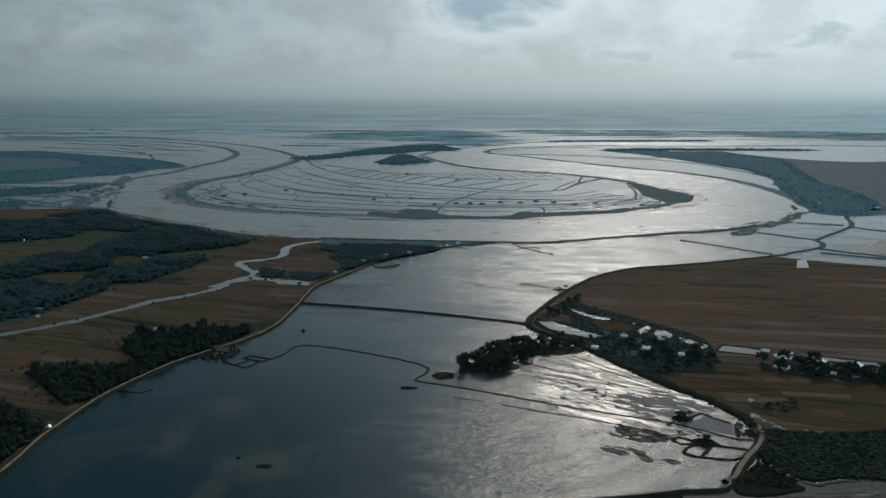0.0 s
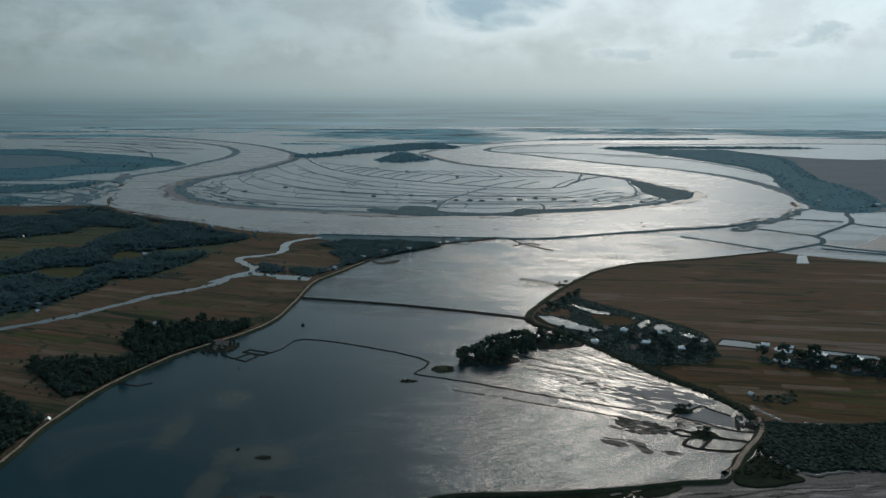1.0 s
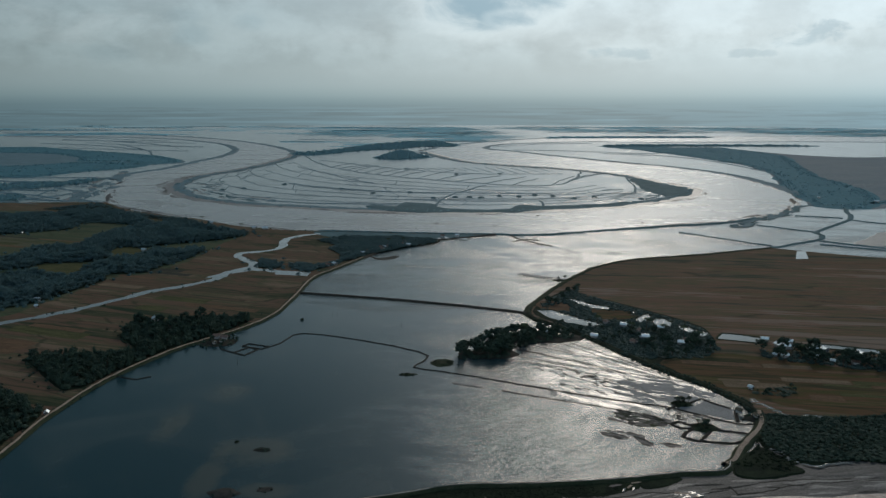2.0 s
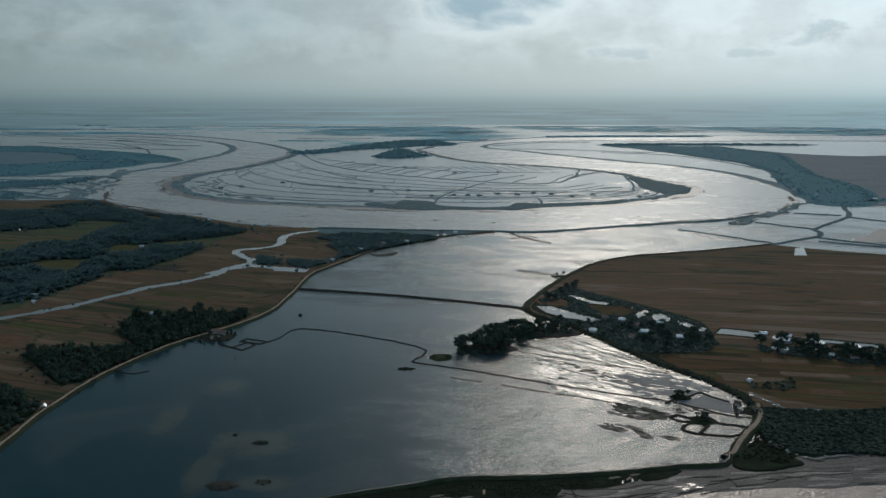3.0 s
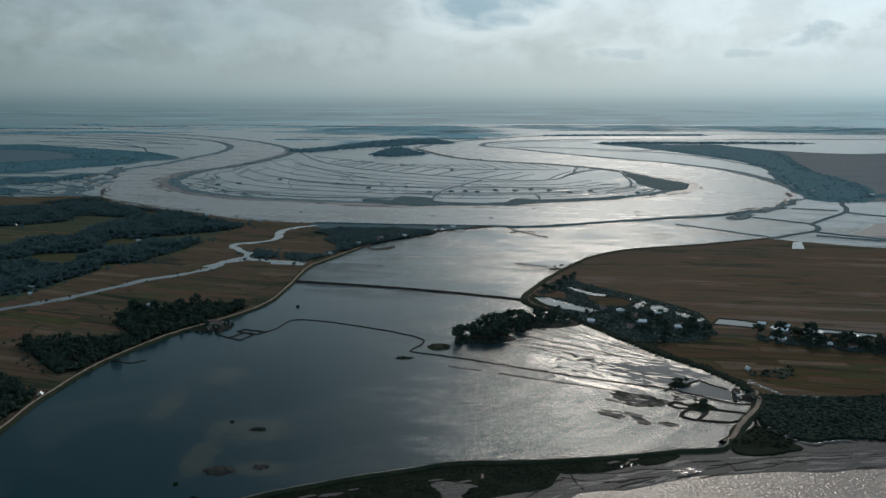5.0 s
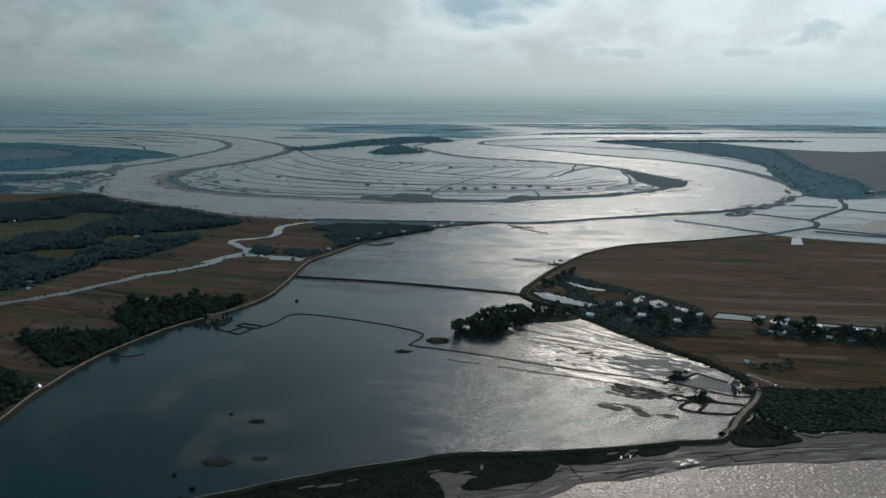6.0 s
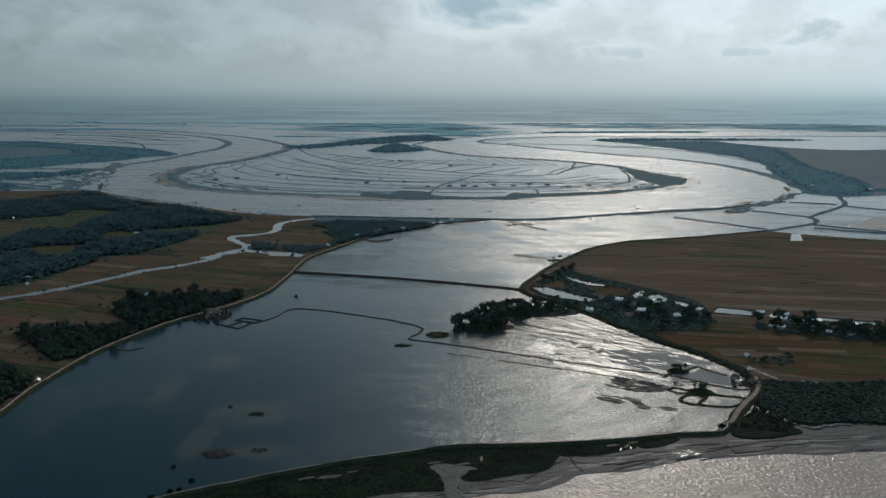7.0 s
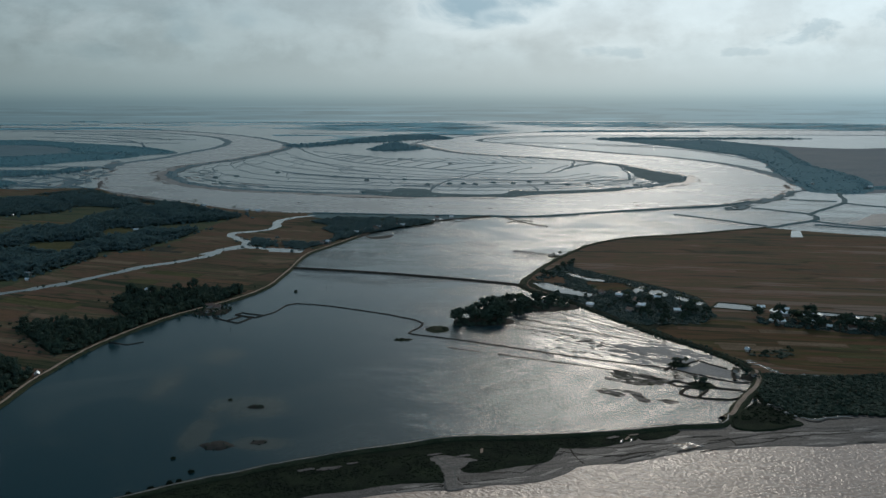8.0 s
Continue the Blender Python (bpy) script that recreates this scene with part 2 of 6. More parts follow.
def leaf_mat(name, a, b, sheen=0.1, gloss=0.08, thin=0.3):
    m, g = fresh(name)
    r = g.add("ObjectInfo").outputs["Random"]
    isl = g.add("NewGeometry").outputs["Random Per Island"]
    n = g.noise(g.place(), 0.9, 4.0, 0.6)
    f = g.math("ADD", g.math("MULTIPLY", r, 0.3), g.math("ADD", g.math("MULTIPLY", isl, 0.4), g.math("MULTIPLY", n, 0.3)))
    color = g.mix(f, a, b)
    n = g.add("Bump", {"Strength": 0.5, "Distance": 0.1, "Height": g.noise(g.place(), 5.0, 3.0)}).outputs[0]
    front = g.add("BsdfPrincipled", {"Base Color": color, "Roughness": 0.7, "Specular IOR Level": gloss, "Normal": n, "Sheen Weight": sheen, "Sheen Roughness": 0.5, "Sheen Tint": (0.5, 0.65, 0.7, 1)}).outputs[0]
    through_leaf = g.add("BsdfTranslucent", {"Color": color, "Normal": n}).outputs[0]
    g.add("OutputMaterial", {"Surface": g.add("MixShader", {0: thin, 1: front, 2: through_leaf}).outputs[0]})
    return m


def plain_mat(name, color, rough, metal=0.0, grain=6.0, spread=0.35):
    m, g = fresh(name)
    n = g.noise(g.place(), grain, 5.0, 0.65)
    s = g.span(n, 0.3, 0.7, 1.0 - spread, 1.0 + spread * 0.5)
    c = g.mix(1.0, color, g.add("CombineXYZ", {0: s, 1: s, 2: s}).outputs[0], "MULTIPLY")
    finish(g, c, rough, n, 0.2, 0.05, 0.12 if rough > 0.75 else 0.4, Metallic=metal)
    return m


M_LAGOON = water_mat("lagoon_water", (0.030, 0.045, 0.045), (0.006, 0.026, 0.032), 0.19, 0.25, 0.70, 0.85, 0.011, 0.38, 0.0030,
                     [(-82, 322, 19, 15), (-128, 352, 10, 22), (-112, 392, 14, 16), (-70, 286, 12, 8), (-96, 300, 8, 26)],
                     gusts=[(97, 335, 90, 85, 0.16)], least=0.12, swell=0.35, chop=1.3, reach=6.0, laces=[(96, 416, 52, 54, 36, 0.035, 0.2, 1.4), (50, 335, 80, 62, -38, 0.022, 0.80, 1.15)])
M_RIVER = water_mat("river_water", (0.190, 0.172, 0.158), (0.150, 0.140, 0.132), 0.26, 0.36, 0.30, 0.9, 0.005, 0.5, least=0.45)
M_ESTUARY = water_mat("estuary_water", (0.40, 0.28, 0.21), (0.33, 0.235, 0.18), 0.25, 0.32, 0.62, 1.0, 0.02, 0.65, least=0.8, slim=1.35, chop=0.7)
M_CREEK = water_mat("creek_water", (0.15, 0.15, 0.14), (0.10, 0.105, 0.10), 0.10, 0.2, 0.6, 0.25)
M_POND = water_mat("pond_water", (0.10, 0.10, 0.09), (0.06, 0.065, 0.06), 0.08, 0.14, 0.6, 0.3, 0.03, 0.3, least=0.25)
# matte blue grey paints in the dark cloud that still water reflects
M_CELL = earth_mat("painted_still_water", [(0.050, 0.066, 0.078), (0.070, 0.086, 0.098), (0.090, 0.106, 0.116)], 0.05, 30, 3.0, 0.6, 0.8, 0.1, gloss=0.12)
M_PADDY = field_mat("stubble_field", [(0.022, 0.033, 0.019), (0.048, 0.050, 0.027), (0.090, 0.059, 0.039), (0.116, 0.067, 0.046), (0.056, 0.058, 0.030), (0.145, 0.098, 0.066)], 20, (0.013, 0.10), 0.75)
M_BROWN = field_mat("fallow_field", [(0.040, 0.046, 0.028), (0.082, 0.066, 0.045), (0.138, 0.074, 0.048), (0.072, 0.073, 0.038), (0.142, 0.075, 0.049), (0.165, 0.122, 0.092)], 9, (0.006, 0.085), 0.6)
M_DUSK = field_mat("damp_field", [(0.024, 0.030, 0.015), (0.056, 0.044, 0.022), (0.104, 0.054, 0.030), (0.050, 0.052, 0.018), (0.112, 0.066, 0.038)], 9, (0.02, 0.12), 0.5)
# far bank soil and grass with bluish haze mixed into the base tones
M_HAZEBANK = earth_mat("bank_haze_tint", [(0.074, 0.122, 0.135), (0.098, 0.150, 0.164), (0.126, 0.176, 0.188)], 0.03, 0, 1.0, 0.85, 0.4, 0.4, gloss=0.08)
M_GLADE = field_mat("glade_field", [(0.030, 0.046, 0.028), (0.050, 0.062, 0.036), (0.072, 0.070, 0.042), (0.048, 0.066, 0.034), (0.086, 0.080, 0.050)], 18, (0.012, 0.06), 0.5)
# field tones paled and blued to paint in the distance haze
M_FAR = earth_mat("far_field_haze", [(0.122, 0.150, 0.160), (0.155, 0.172, 0.175), (0.190, 0.194, 0.190)], 0.008, 0, 4.0, 0.88, 0.2, 0.3, gloss=0.05)
# far land in pale teal: horizon haze painted as base colour
M_NORTH = earth_mat("far_land_haze", [(0.115, 0.290, 0.340), (0.140, 0.325, 0.375), (0.170, 0.350, 0.395)], 0.006, 0, 5.0, 0.85, 0.2, 0.3, gloss=0.07)
M_MUD = earth_mat("mud", [(0.034, 0.030, 0.028), (0.060, 0.054, 0.050), (0.105, 0.094, 0.086)], 0.06, -14, 6.0, 0.62, 1.2, 0.6, gloss=0.13)
M_SILT = earth_mat("pale_silt", [(0.085, 0.076, 0.070), (0.125, 0.112, 0.102), (0.170, 0.152, 0.138)], 0.09, -14, 5.0, 0.55, 1.2, 0.6, gloss=0.2)
M_FARMUD = earth_mat("grey_silt", [(0.075, 0.068, 0.062), (0.125, 0.112, 0.102), (0.180, 0.160, 0.145)], 0.05, -12, 5.0, 0.5, 1.2, 0.6)
M_BANK = earth_mat("bank_grass", [(0.016, 0.024, 0.013), (0.030, 0.036, 0.020), (0.050, 0.046, 0.028)], 0.15, 0, 1.0, 0.9, 1.5, 0.7)
# blued copy of bank_grass: distance haze is put into the colour
M_FARBANK = earth_mat("bank_grass_haze", [(0.030, 0.072, 0.080), (0.044, 0.094, 0.103), (0.066, 0.116, 0.124)], 0.05, 0, 1.0, 0.85, 0.6, 0.5, gloss=0.08)
M_DIKE = earth_mat("dike_soil", [(0.018, 0.017, 0.014), (0.033, 0.029, 0.023), (0.056, 0.046, 0.036)], 0.12, 0, 1.0, 0.85, 1.5, 0.6)
M_WET = earth_mat("wet_mud", [(0.020, 0.020, 0.018), (0.035, 0.033, 0.029), (0.060, 0.054, 0.046)], 0.4, 0, 1.0, 0.8, 2.0, 0.6)
M_SAND = earth_mat("road_sand", [(0.22, 0.155, 0.112), (0.29, 0.210, 0.155), (0.36, 0.270, 0.205)], 0.2, 0, 1.0, 0.95, 2.0, 0.3)
# marsh grass; also serves as painted shade on ground under trees
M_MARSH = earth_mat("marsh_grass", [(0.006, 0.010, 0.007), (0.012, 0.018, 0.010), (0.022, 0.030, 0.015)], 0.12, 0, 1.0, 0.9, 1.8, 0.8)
M_OLIVE = earth_mat("olive_crop", [(0.038, 0.043, 0.018), (0.062, 0.060, 0.026), (0.092, 0.080, 0.036)], 0.05, 20, 6.0, 0.95, 1.2, 0.6)
M_RUST_SOIL = earth_mat("rust_stubble", [(0.070, 0.046, 0.027), (0.108, 0.064, 0.038), (0.150, 0.088, 0.052)], 0.05, 14, 6.0, 0.95, 1.2, 0.6)
M_STRAW = earth_mat("straw_stubble", [(0.095, 0.068, 0.042), (0.135, 0.094, 0.060), (0.18, 0.128, 0.084)], 0.05, 14, 6.0, 0.95, 1.2, 0.6)
M_DARKSOIL = earth_mat("dark_plot", [(0.025, 0.028, 0.020), (0.042, 0.040, 0.030), (0.062, 0.054, 0.040)], 0.05, 14, 5.0, 0.95, 1.2, 0.6)
M_LEAF = leaf_mat("leaf_dark", (0.028, 0.046, 0.034), (0.056, 0.078, 0.050), 0.05, 0.06)
# lighter copy of leaf_dark: a slight haze lift painted into the leaves
M_HAZELEAF = leaf_mat("leaf_haze_tint", (0.044, 0.068, 0.058), (0.072, 0.098, 0.078), 0.05, 0.06)
# haze over the middle-distance woods is painted into this leaf colour
M_MIDLEAF = leaf_mat("leaf_mid_haze", (0.068, 0.116, 0.118), (0.098, 0.146, 0.140), 0.0, 0.04, 0.4)
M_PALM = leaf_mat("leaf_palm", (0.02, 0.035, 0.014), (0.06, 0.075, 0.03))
# far crowns: bluish distance haze put into the leaf colour
M_FARLEAF = leaf_mat("leaf_far_haze", (0.150, 0.268, 0.292), (0.186, 0.304, 0.322), 0.0, 0.06, 0.5)
# palest leaves, with the haze near the horizon painted into them
M_NORTHLEAF = leaf_mat("leaf_north_haze", (0.190, 0.380, 0.430), (0.230, 0.420, 0.460), 0.0, 0.05, 0.5)
# scrub tones blued so that the colour itself carries far haze
M_SCRUB = earth_mat("scrub_haze", [(0.044, 0.118, 0.140), (0.060, 0.144, 0.166), (0.084, 0.166, 0.186)], 0.02, 0, 2.0, 0.88, 0.25, 0.5, gloss=0.04)
M_BARK = plain_mat("bark", (0.10, 0.075, 0.055), 0.9)
M_TIN = plain_mat("roof_tin", (0.62, 0.66, 0.68), 0.35, 0.6, 2.0)
M_RUST = plain_mat("roof_rust", (0.17, 0.105, 0.08), 0.7, 0.2, 2.0)
M_THATCH = plain_mat("thatch", (0.12, 0.095, 0.065), 0.95, 0.0, 3.0)
M_WALL = plain_mat("wall_board", (0.42, 0.38, 0.33), 0.8)
M_WOOD = plain_mat("weathered_wood", (0.055, 0.045, 0.038), 0.85)
M_PANE = plain_mat("window_dark", (0.03, 0.035, 0.04), 0.2)


# ---- shape tools ----
def spline(pts, step, closed=False, wob=0.0, seed=0.0):
    """Points every step metres on a smooth curve through the control points, with a little natural wandering."""
    P = [Vector((*p, 0)) for p in pts]
    n = len(P)
    out = []
    for i in range(n if closed else n - 1):
        if closed:
            a, b, c, d = P[i - 1], P[i], P[(i + 1) % n], P[(i + 2) % n]
        else:
            b, c = P[i], P[i + 1]
            a = P[i - 1] if i else b * 2 - c
            d = P[i + 2] if i + 2 < n else c * 2 - b
        k = max(1, int((c - b).length / step))
        for j in range(k):
            t = j / k
            out.append(0.5 * (2 * b + (c - a) * t + (2 * a - 5 * b + 4 * c - d) * t * t + (3 * b - a - 3 * c + d) * t ** 3))
    if not closed:
        out.append(P[-1])
    return wander(out, wob, seed)


def wander(out, wob, seed=0.0):
    """Shifts points by noise at two scales."""
    if wob:
        for v in out:
            q = Vector((v.x, v.y, seed)) / (wob * 9)
            v += Vector((noise.noise(q), noise.noise(q + Vector((31, 7, 5))), 0)) * wob
            q = q * 4.3
            v += Vector((noise.noise(q), noise.noise(q + Vector((31, 7, 5))), 0)) * wob * 0.4
    return out


def edges(pts, step, closed=True, wob=0.0):
    """Like spline, but with straight sides and sharp corners."""
    P = [Vector((*p, 0)) for p in pts]
    out = []
    for i in range(len(P) if closed else len(P) - 1):
        a, b = P[i], P[(i + 1) % len(P)]
        k = max(1, int((b - a).length / step))
        out += [a.lerp(b, j / k) for j in range(k)]
    if not closed:
        out.append(P[-1])
    return wander(out, wob)


def normals(path, closed=False):
    out = []
    n = len(path)
    for i in range(n):
        a = path[i - 1] if (i or closed) else path[0]
        b = path[(i + 1) % n] if (i + 1 < n or closed) else path[-1]
        t = (b - a).normalized()
        out.append(Vector((-t.y, t.x, 0)))
    return out


def mesh_of(name, verts, faces, material, smooth=False):
    me = bpy.data.meshes.new(name)
    me.from_pydata([tuple(v) for v in verts], [], faces)
    me.materials.append(material)
    if smooth:
        me.shade_smooth()
    me.update()
    return me


def solid(name, verts, faces, material, parent=None, label="", smooth=False):
    ob = new(name, mesh_of(name, verts, faces, material, smooth))
    if parent:
        ob.parent = parent
    if label:
        tagged(ob, label)
    return ob


def part(name, bm, material, parent, label=""):
    me = bpy.data.meshes.new(name)
    bm.to_mesh(me)
    bm.free()
    me.materials.append(material)
    ob = new(name, me)
    ob.parent = parent
    if label:
        tagged(ob, label)
    return ob


def ribbon(name, path, profile, material, parent=None, ragged=0.0, closed=False, label="", level=False):
    """Sweeps a cross profile of (offset, height) along a path, with uneven edges."""
    nv = normals(path, closed)
    verts, faces = [], []
    m = len(profile)
    for i, (p, q) in enumerate(zip(path, nv)):
        for k, (o, z) in enumerate(profile):
            w = 1.0 + ragged * noise.noise(Vector((p.x * 0.11, p.y * 0.11, k * 3.7)))
            h = 1.0 + 0.5 * ragged * noise.noise(Vector((p.x * 0.17, p.y * 0.17, 9 + k * 2.3)))
            verts.append(p + q * (o * w) + Vector((0, 0, z * (h if z > 0 and not level else 1))))
    n = len(path)
    for i in range(n if closed else n - 1):
        j = (i + 1) % n
        for k in range(m - 1):
            faces.append((i * m + k, j * m + k, j * m + k + 1, i * m + k + 1))
    return solid(name, verts, faces, material, parent, label, True)


def sheet(name, outline, z, material, skirt=None, parent=None, label=""):
    """A flat piece of land or water inside an outline, with a sloping bank down its edge."""
    from mathutils.geometry import tessellate_polygon
    n = len(outline)
    area = sum(outline[i - 1].x * outline[i].y - outline[i].x * outline[i - 1].y for i in range(n))
    if area < 0:
        outline = outline[::-1]
    verts = [Vector((v.x, v.y, z)) for v in outline]
    faces = []
    for t in tessellate_polygon([verts]):
        a, b, c = (verts[k] for k in t)
        faces.append(tuple(t) if (b - a).cross(c - a).z > 0 else tuple(reversed(t)))
    if skirt:
        out, drop = skirt
        nv = normals(outline, True)
        for i in range(n):
            verts.append(outline[i] - nv[i] * out + Vector((0, 0, drop)))
        for i in range(n):
            j = (i + 1) % n
            faces.append((i, n + i, n + j, j))
    return solid(name, verts, faces, material, parent, label)


def vec(pts):
    return [Vector((*p, 0)) for p in pts]


def inside(x, y, poly):
    hit = False
    n = len(poly)
    for i in range(n):
        (xa, ya), (xb, yb) = poly[i - 1], poly[i]
        if (ya > y) != (yb > y) and x < (xb - xa) * (y - ya) / (yb - ya) + xa:
            hit = not hit
    return hit


def scatter(poly, gap, rng, holes=()):
    """Uneven planting spots inside a patch, with clearings left open."""
    xs, ys = [p[0] for p in poly], [p[1] for p in poly]
    out = []
    y = min(ys)
    while y < max(ys):
        x = min(xs)
        while x < max(xs):
            a, b = x + rng.uniform(-0.75, 0.75) * gap, y + rng.uniform(-0.75, 0.75) * gap
            if inside(a, b, poly) and not any(((a - h[0]) / h[2]) ** 2 + ((b - h[1]) / h[3]) ** 2 < 1 for h in holes):
                out.append((a, b))
            x += gap
        y += gap
    return out


# ---- plan: banks, shores and dikes ----
ROAD_LEFT = [(-207, 236), (-193, 280), (-190, 302), (-189, 326), (-190, 351), (-188, 373), (-186, 395), (-181, 417), (-172, 444), (-163, 464), (-151, 483), (-139, 501), (-126, 527), (-120, 551), (-118, 575), (-116, 605), (-115, 640), (-112, 668), (-101, 696), (-93, 716), (-80, 750), (-67, 782), (-50, 815), (-20, 845), (19, 866), (55, 886)]
BANK_NEAR = [(-632, 1526), (-557, 1295), (-506, 1179), (-445, 1099), (-374, 1041), (-319, 1008), (-263, 959), (-230, 936), (-186, 918), (-146, 913), (-93, 905), (-41, 897), (10, 892), (55, 888), (99, 884), (139, 897), (209, 927), (283, 954), (346, 978), (397, 1019), (449, 1058), (514, 1151), (562, 1270)]
BANK_OUTER = [(562, 1270), (578, 1358), (584, 1458), (581, 1626), (529, 1803), (456, 1925), (372, 2064), (278, 2250), (197, 2412), (123, 2567), (187, 2780), (338, 2900), (536, 2986), (714, 2942), (962, 2942), (1290, 2986), (1618, 2942), (2300, 2942)]
BANK_NORTH = [(2300, 3388), (1861, 3388), (1487, 3446), (1125, 3446), (763, 3446), (504, 3332), (303, 3174), (136, 2942), (12, 2742), (-75, 2442)]
ISLAND = [(-74, 2384), (9, 2085), (90, 1925), (213, 1819), (299, 1724), (360, 1612), (383, 1480), (411, 1377), (393, 1295), (333, 1215), (259, 1151), (170, 1106), (90, 1087), (12, 1081), (-65, 1087), (-145, 1106), (-228, 1131), (-322, 1179), (-400, 1254), (-469, 1377), (-493, 1502), (-487, 1626), (-451, 1755), (-426, 1925), (-415, 2153), (-434, 2301)]
WEST_NORTH = [(-434, 2301), (-499, 2503), (-700, 2900), (-1037, 3332), (-1485, 3632), (-2107, 3839)]
WEST_SOUTH = [(-1861, 3388), (-1505, 3388), (-1139, 3225), (-842, 2900), (-678, 2567), (-615, 2250), (-620, 1982), (-629, 1771), (-658, 1653), (-632, 1526)]
SHORE_RIGHT = [(332, 805), (258, 771), (215, 756), (174, 741), (136, 708), (109, 666), (92, 635), (77, 602), (62, 568), (58, 549), (62, 532), (80, 509), (96, 479), (108, 454), (119, 431), (126, 419), (136, 407), (141, 395), (146, 385), (149, 374), (151, 362)]
ROAD_CORNER = [(151, 366), (149, 357), (144, 346), (134, 333), (126, 321), (120, 312), (116, 308)]
DIKE_FRONT = [(118, 310), (113, 302), (94, 300), (71, 295), (48, 292), (26, 290), (15, 290), (0, 288), (-17, 282), (-30, 278), (-45, 272), (-61, 265), (-75, 258), (-88, 252), (-101, 244), (-121, 232), (-150, 205)]
WATERLINE = [(-110, 200), (-72, 222), (-54, 232), (-41, 239), (-26, 245), (-15, 247), (-4, 249), (3, 249), (15, 252), (27, 254), (37, 257), (43, 261), (48, 266), (57, 268), (65, 269), (76, 272), (88, 277), (99, 280), (110, 281), (121, 283), (132, 284), (150, 284), (170, 286), (200, 288), (320, 296)]
VEG_EDGE = [(71, 294), (74, 291), (70, 288), (65, 285), (58, 284), (47, 283), (44, 284), (40, 276), (37, 271), (28, 268), (18, 264), (11, 263), (8, 265), (10, 269), (13, 271), (10, 272), (4, 274), (-1, 276), (-3, 275), (-3, 271), (0, 263), (1, 256), (-4, 255), (-16, 254), (-27, 251), (-42, 247), (-56, 241), (-72, 235), (-100, 218)]
CROSS_DIKE = [(-115, 609), (-80, 600), (-36, 587), (7, 571), (47, 554), (60, 545)]
POND_DIKE = [(-108, 470), (-103, 476), (-98, 494), (-93, 499), (-66, 490), (-36, 474), (-15, 459), (-11, 453), (-13, 442), (-18, 432), (0, 424), (15, 417), (34, 407), (58, 395), (77, 386), (95, 378), (110, 372), (123, 362), (136, 352), (145, 352)]
CREEK = [(-142, 892), (-165, 872), (-174, 846), (-169, 803), (-182, 784), (-200, 777), (-204, 762), (-191, 741), (-178, 721), (-176, 700), (-190, 685), (-194, 657), (-209, 635), (-234, 610), (-245, 589), (-260, 564), (-278, 541), (-298, 522), (-345, 480), (-420, 440)]


def structure(ob, label, category):
    return tagged(ob, label, category, kind="structure")


def disc(name, r, z, material):
    n = 160
    verts = [(0, 0, z)]
    faces = []
    rings = [250, 700, 1500, 3000, r]
    for q in rings:
        verts += [(q * math.cos(2 * math.pi * i / n), q * math.sin(2 * math.pi * i / n), z) for i in range(n)]
    for i in range(n):
        faces.append((0, 1 + i, 1 + (i + 1) % n))
    for k in range(len(rings) - 1):
        a, b = 1 + k * n, 1 + (k + 1) * n
        for i in range(n):
            j = (i + 1) % n
            faces.append((a + i, b + i, b + j, a + j))
    return solid(name, verts, faces, material)


structure(disc("water", 4995, 0.0, M_LAGOON), "still grey flood water over ponds and lowland", "water")

river_line = (spline(BANK_NEAR, 12, False, 3) + spline(BANK_OUTER, 25, False, 5)[1:] + spline(BANK_NORTH, 30, False, 5)
              + spline(ISLAND, 15, False, 4) + spline(WEST_NORTH, 30, False, 5)[1:] + spline(WEST_SOUTH, 30, False, 5))
structure(sheet("water_river", river_line, 0.05, M_RIVER), "wide muddy river in a looping bend", "river")

LAND_Z = 0.5
left_line = spline(ROAD_LEFT, 6, False, 1.0) + spline(BANK_NEAR[2:14][::-1], 10, False, 2.5)[1:] + vec([(-640, 1170), (-1100, 1100), (-1400, 500), (-700, 150)])
structure(sheet("ground_west", left_line, LAND_Z, M_PADDY, (1.6, -0.3)), "brown and olive stubble fields in strips", "field")
right_line = spline(SHORE_RIGHT, 6, False, 1.2) + vec([(152, 345), (170, 322), (260, 312), (500, 300), (1400, 500), (1000, 650)]) + spline([(517, 705), (423, 750), (372, 777), (332, 805)], 10)[:-1]
structure(sheet("ground_east", right_line, LAND_Z, M_BROWN, (1.6, -0.3)), "ploughed brown fallow fields in long strips", "field")

front_line = spline(DIKE_FRONT, 5) + spline(WATERLINE, 4, False, 2.5) + vec([(320, 330), (150, 335)])
structure(sheet("mudflat", front_line, 0.12, M_MUD, (3.0, -0.1)), "bare grey tidal mud along the estuary", "mudflat")
veg_line = spline(DIKE_FRONT[3:-1], 5) + spline(VEG_EDGE[::-1], 1.5, False, 2.0)
structure(sheet("marsh", veg_line, 0.34, M_MARSH, (2.0, 0.1)), "dark green marsh grass below the dike", "marsh")

# estuary in front of the mud
est = spline(WATERLINE, 3, False, 1.5)
est = [v + Vector((0, 1.5, 0)) for v in est] + vec([(900, 200), (700, -400), (-500, -400), (-400, 60)])
structure(sheet("water_estuary", est, 0.045, M_ESTUARY), "choppy silver brown estuary water", "water")

# far fields on the flood plain
FIELD_FAR = [(518, 2643), (628, 2717), (731, 2607), (877, 2606), (896, 2505), (977, 2242), (1084, 2142), (1200, 2166), (1433, 2215), (1900, 2250), (1300, 1150), (855, 1180), (627, 1120), (566, 1107), (531, 1134), (541, 1191), (561, 1289), (612, 1468), (662, 1618), (685, 1735), (698, 1908), (654, 2167), (637, 2269), (589, 2473)]
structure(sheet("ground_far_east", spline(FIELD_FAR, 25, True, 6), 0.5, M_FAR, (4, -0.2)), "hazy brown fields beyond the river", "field")
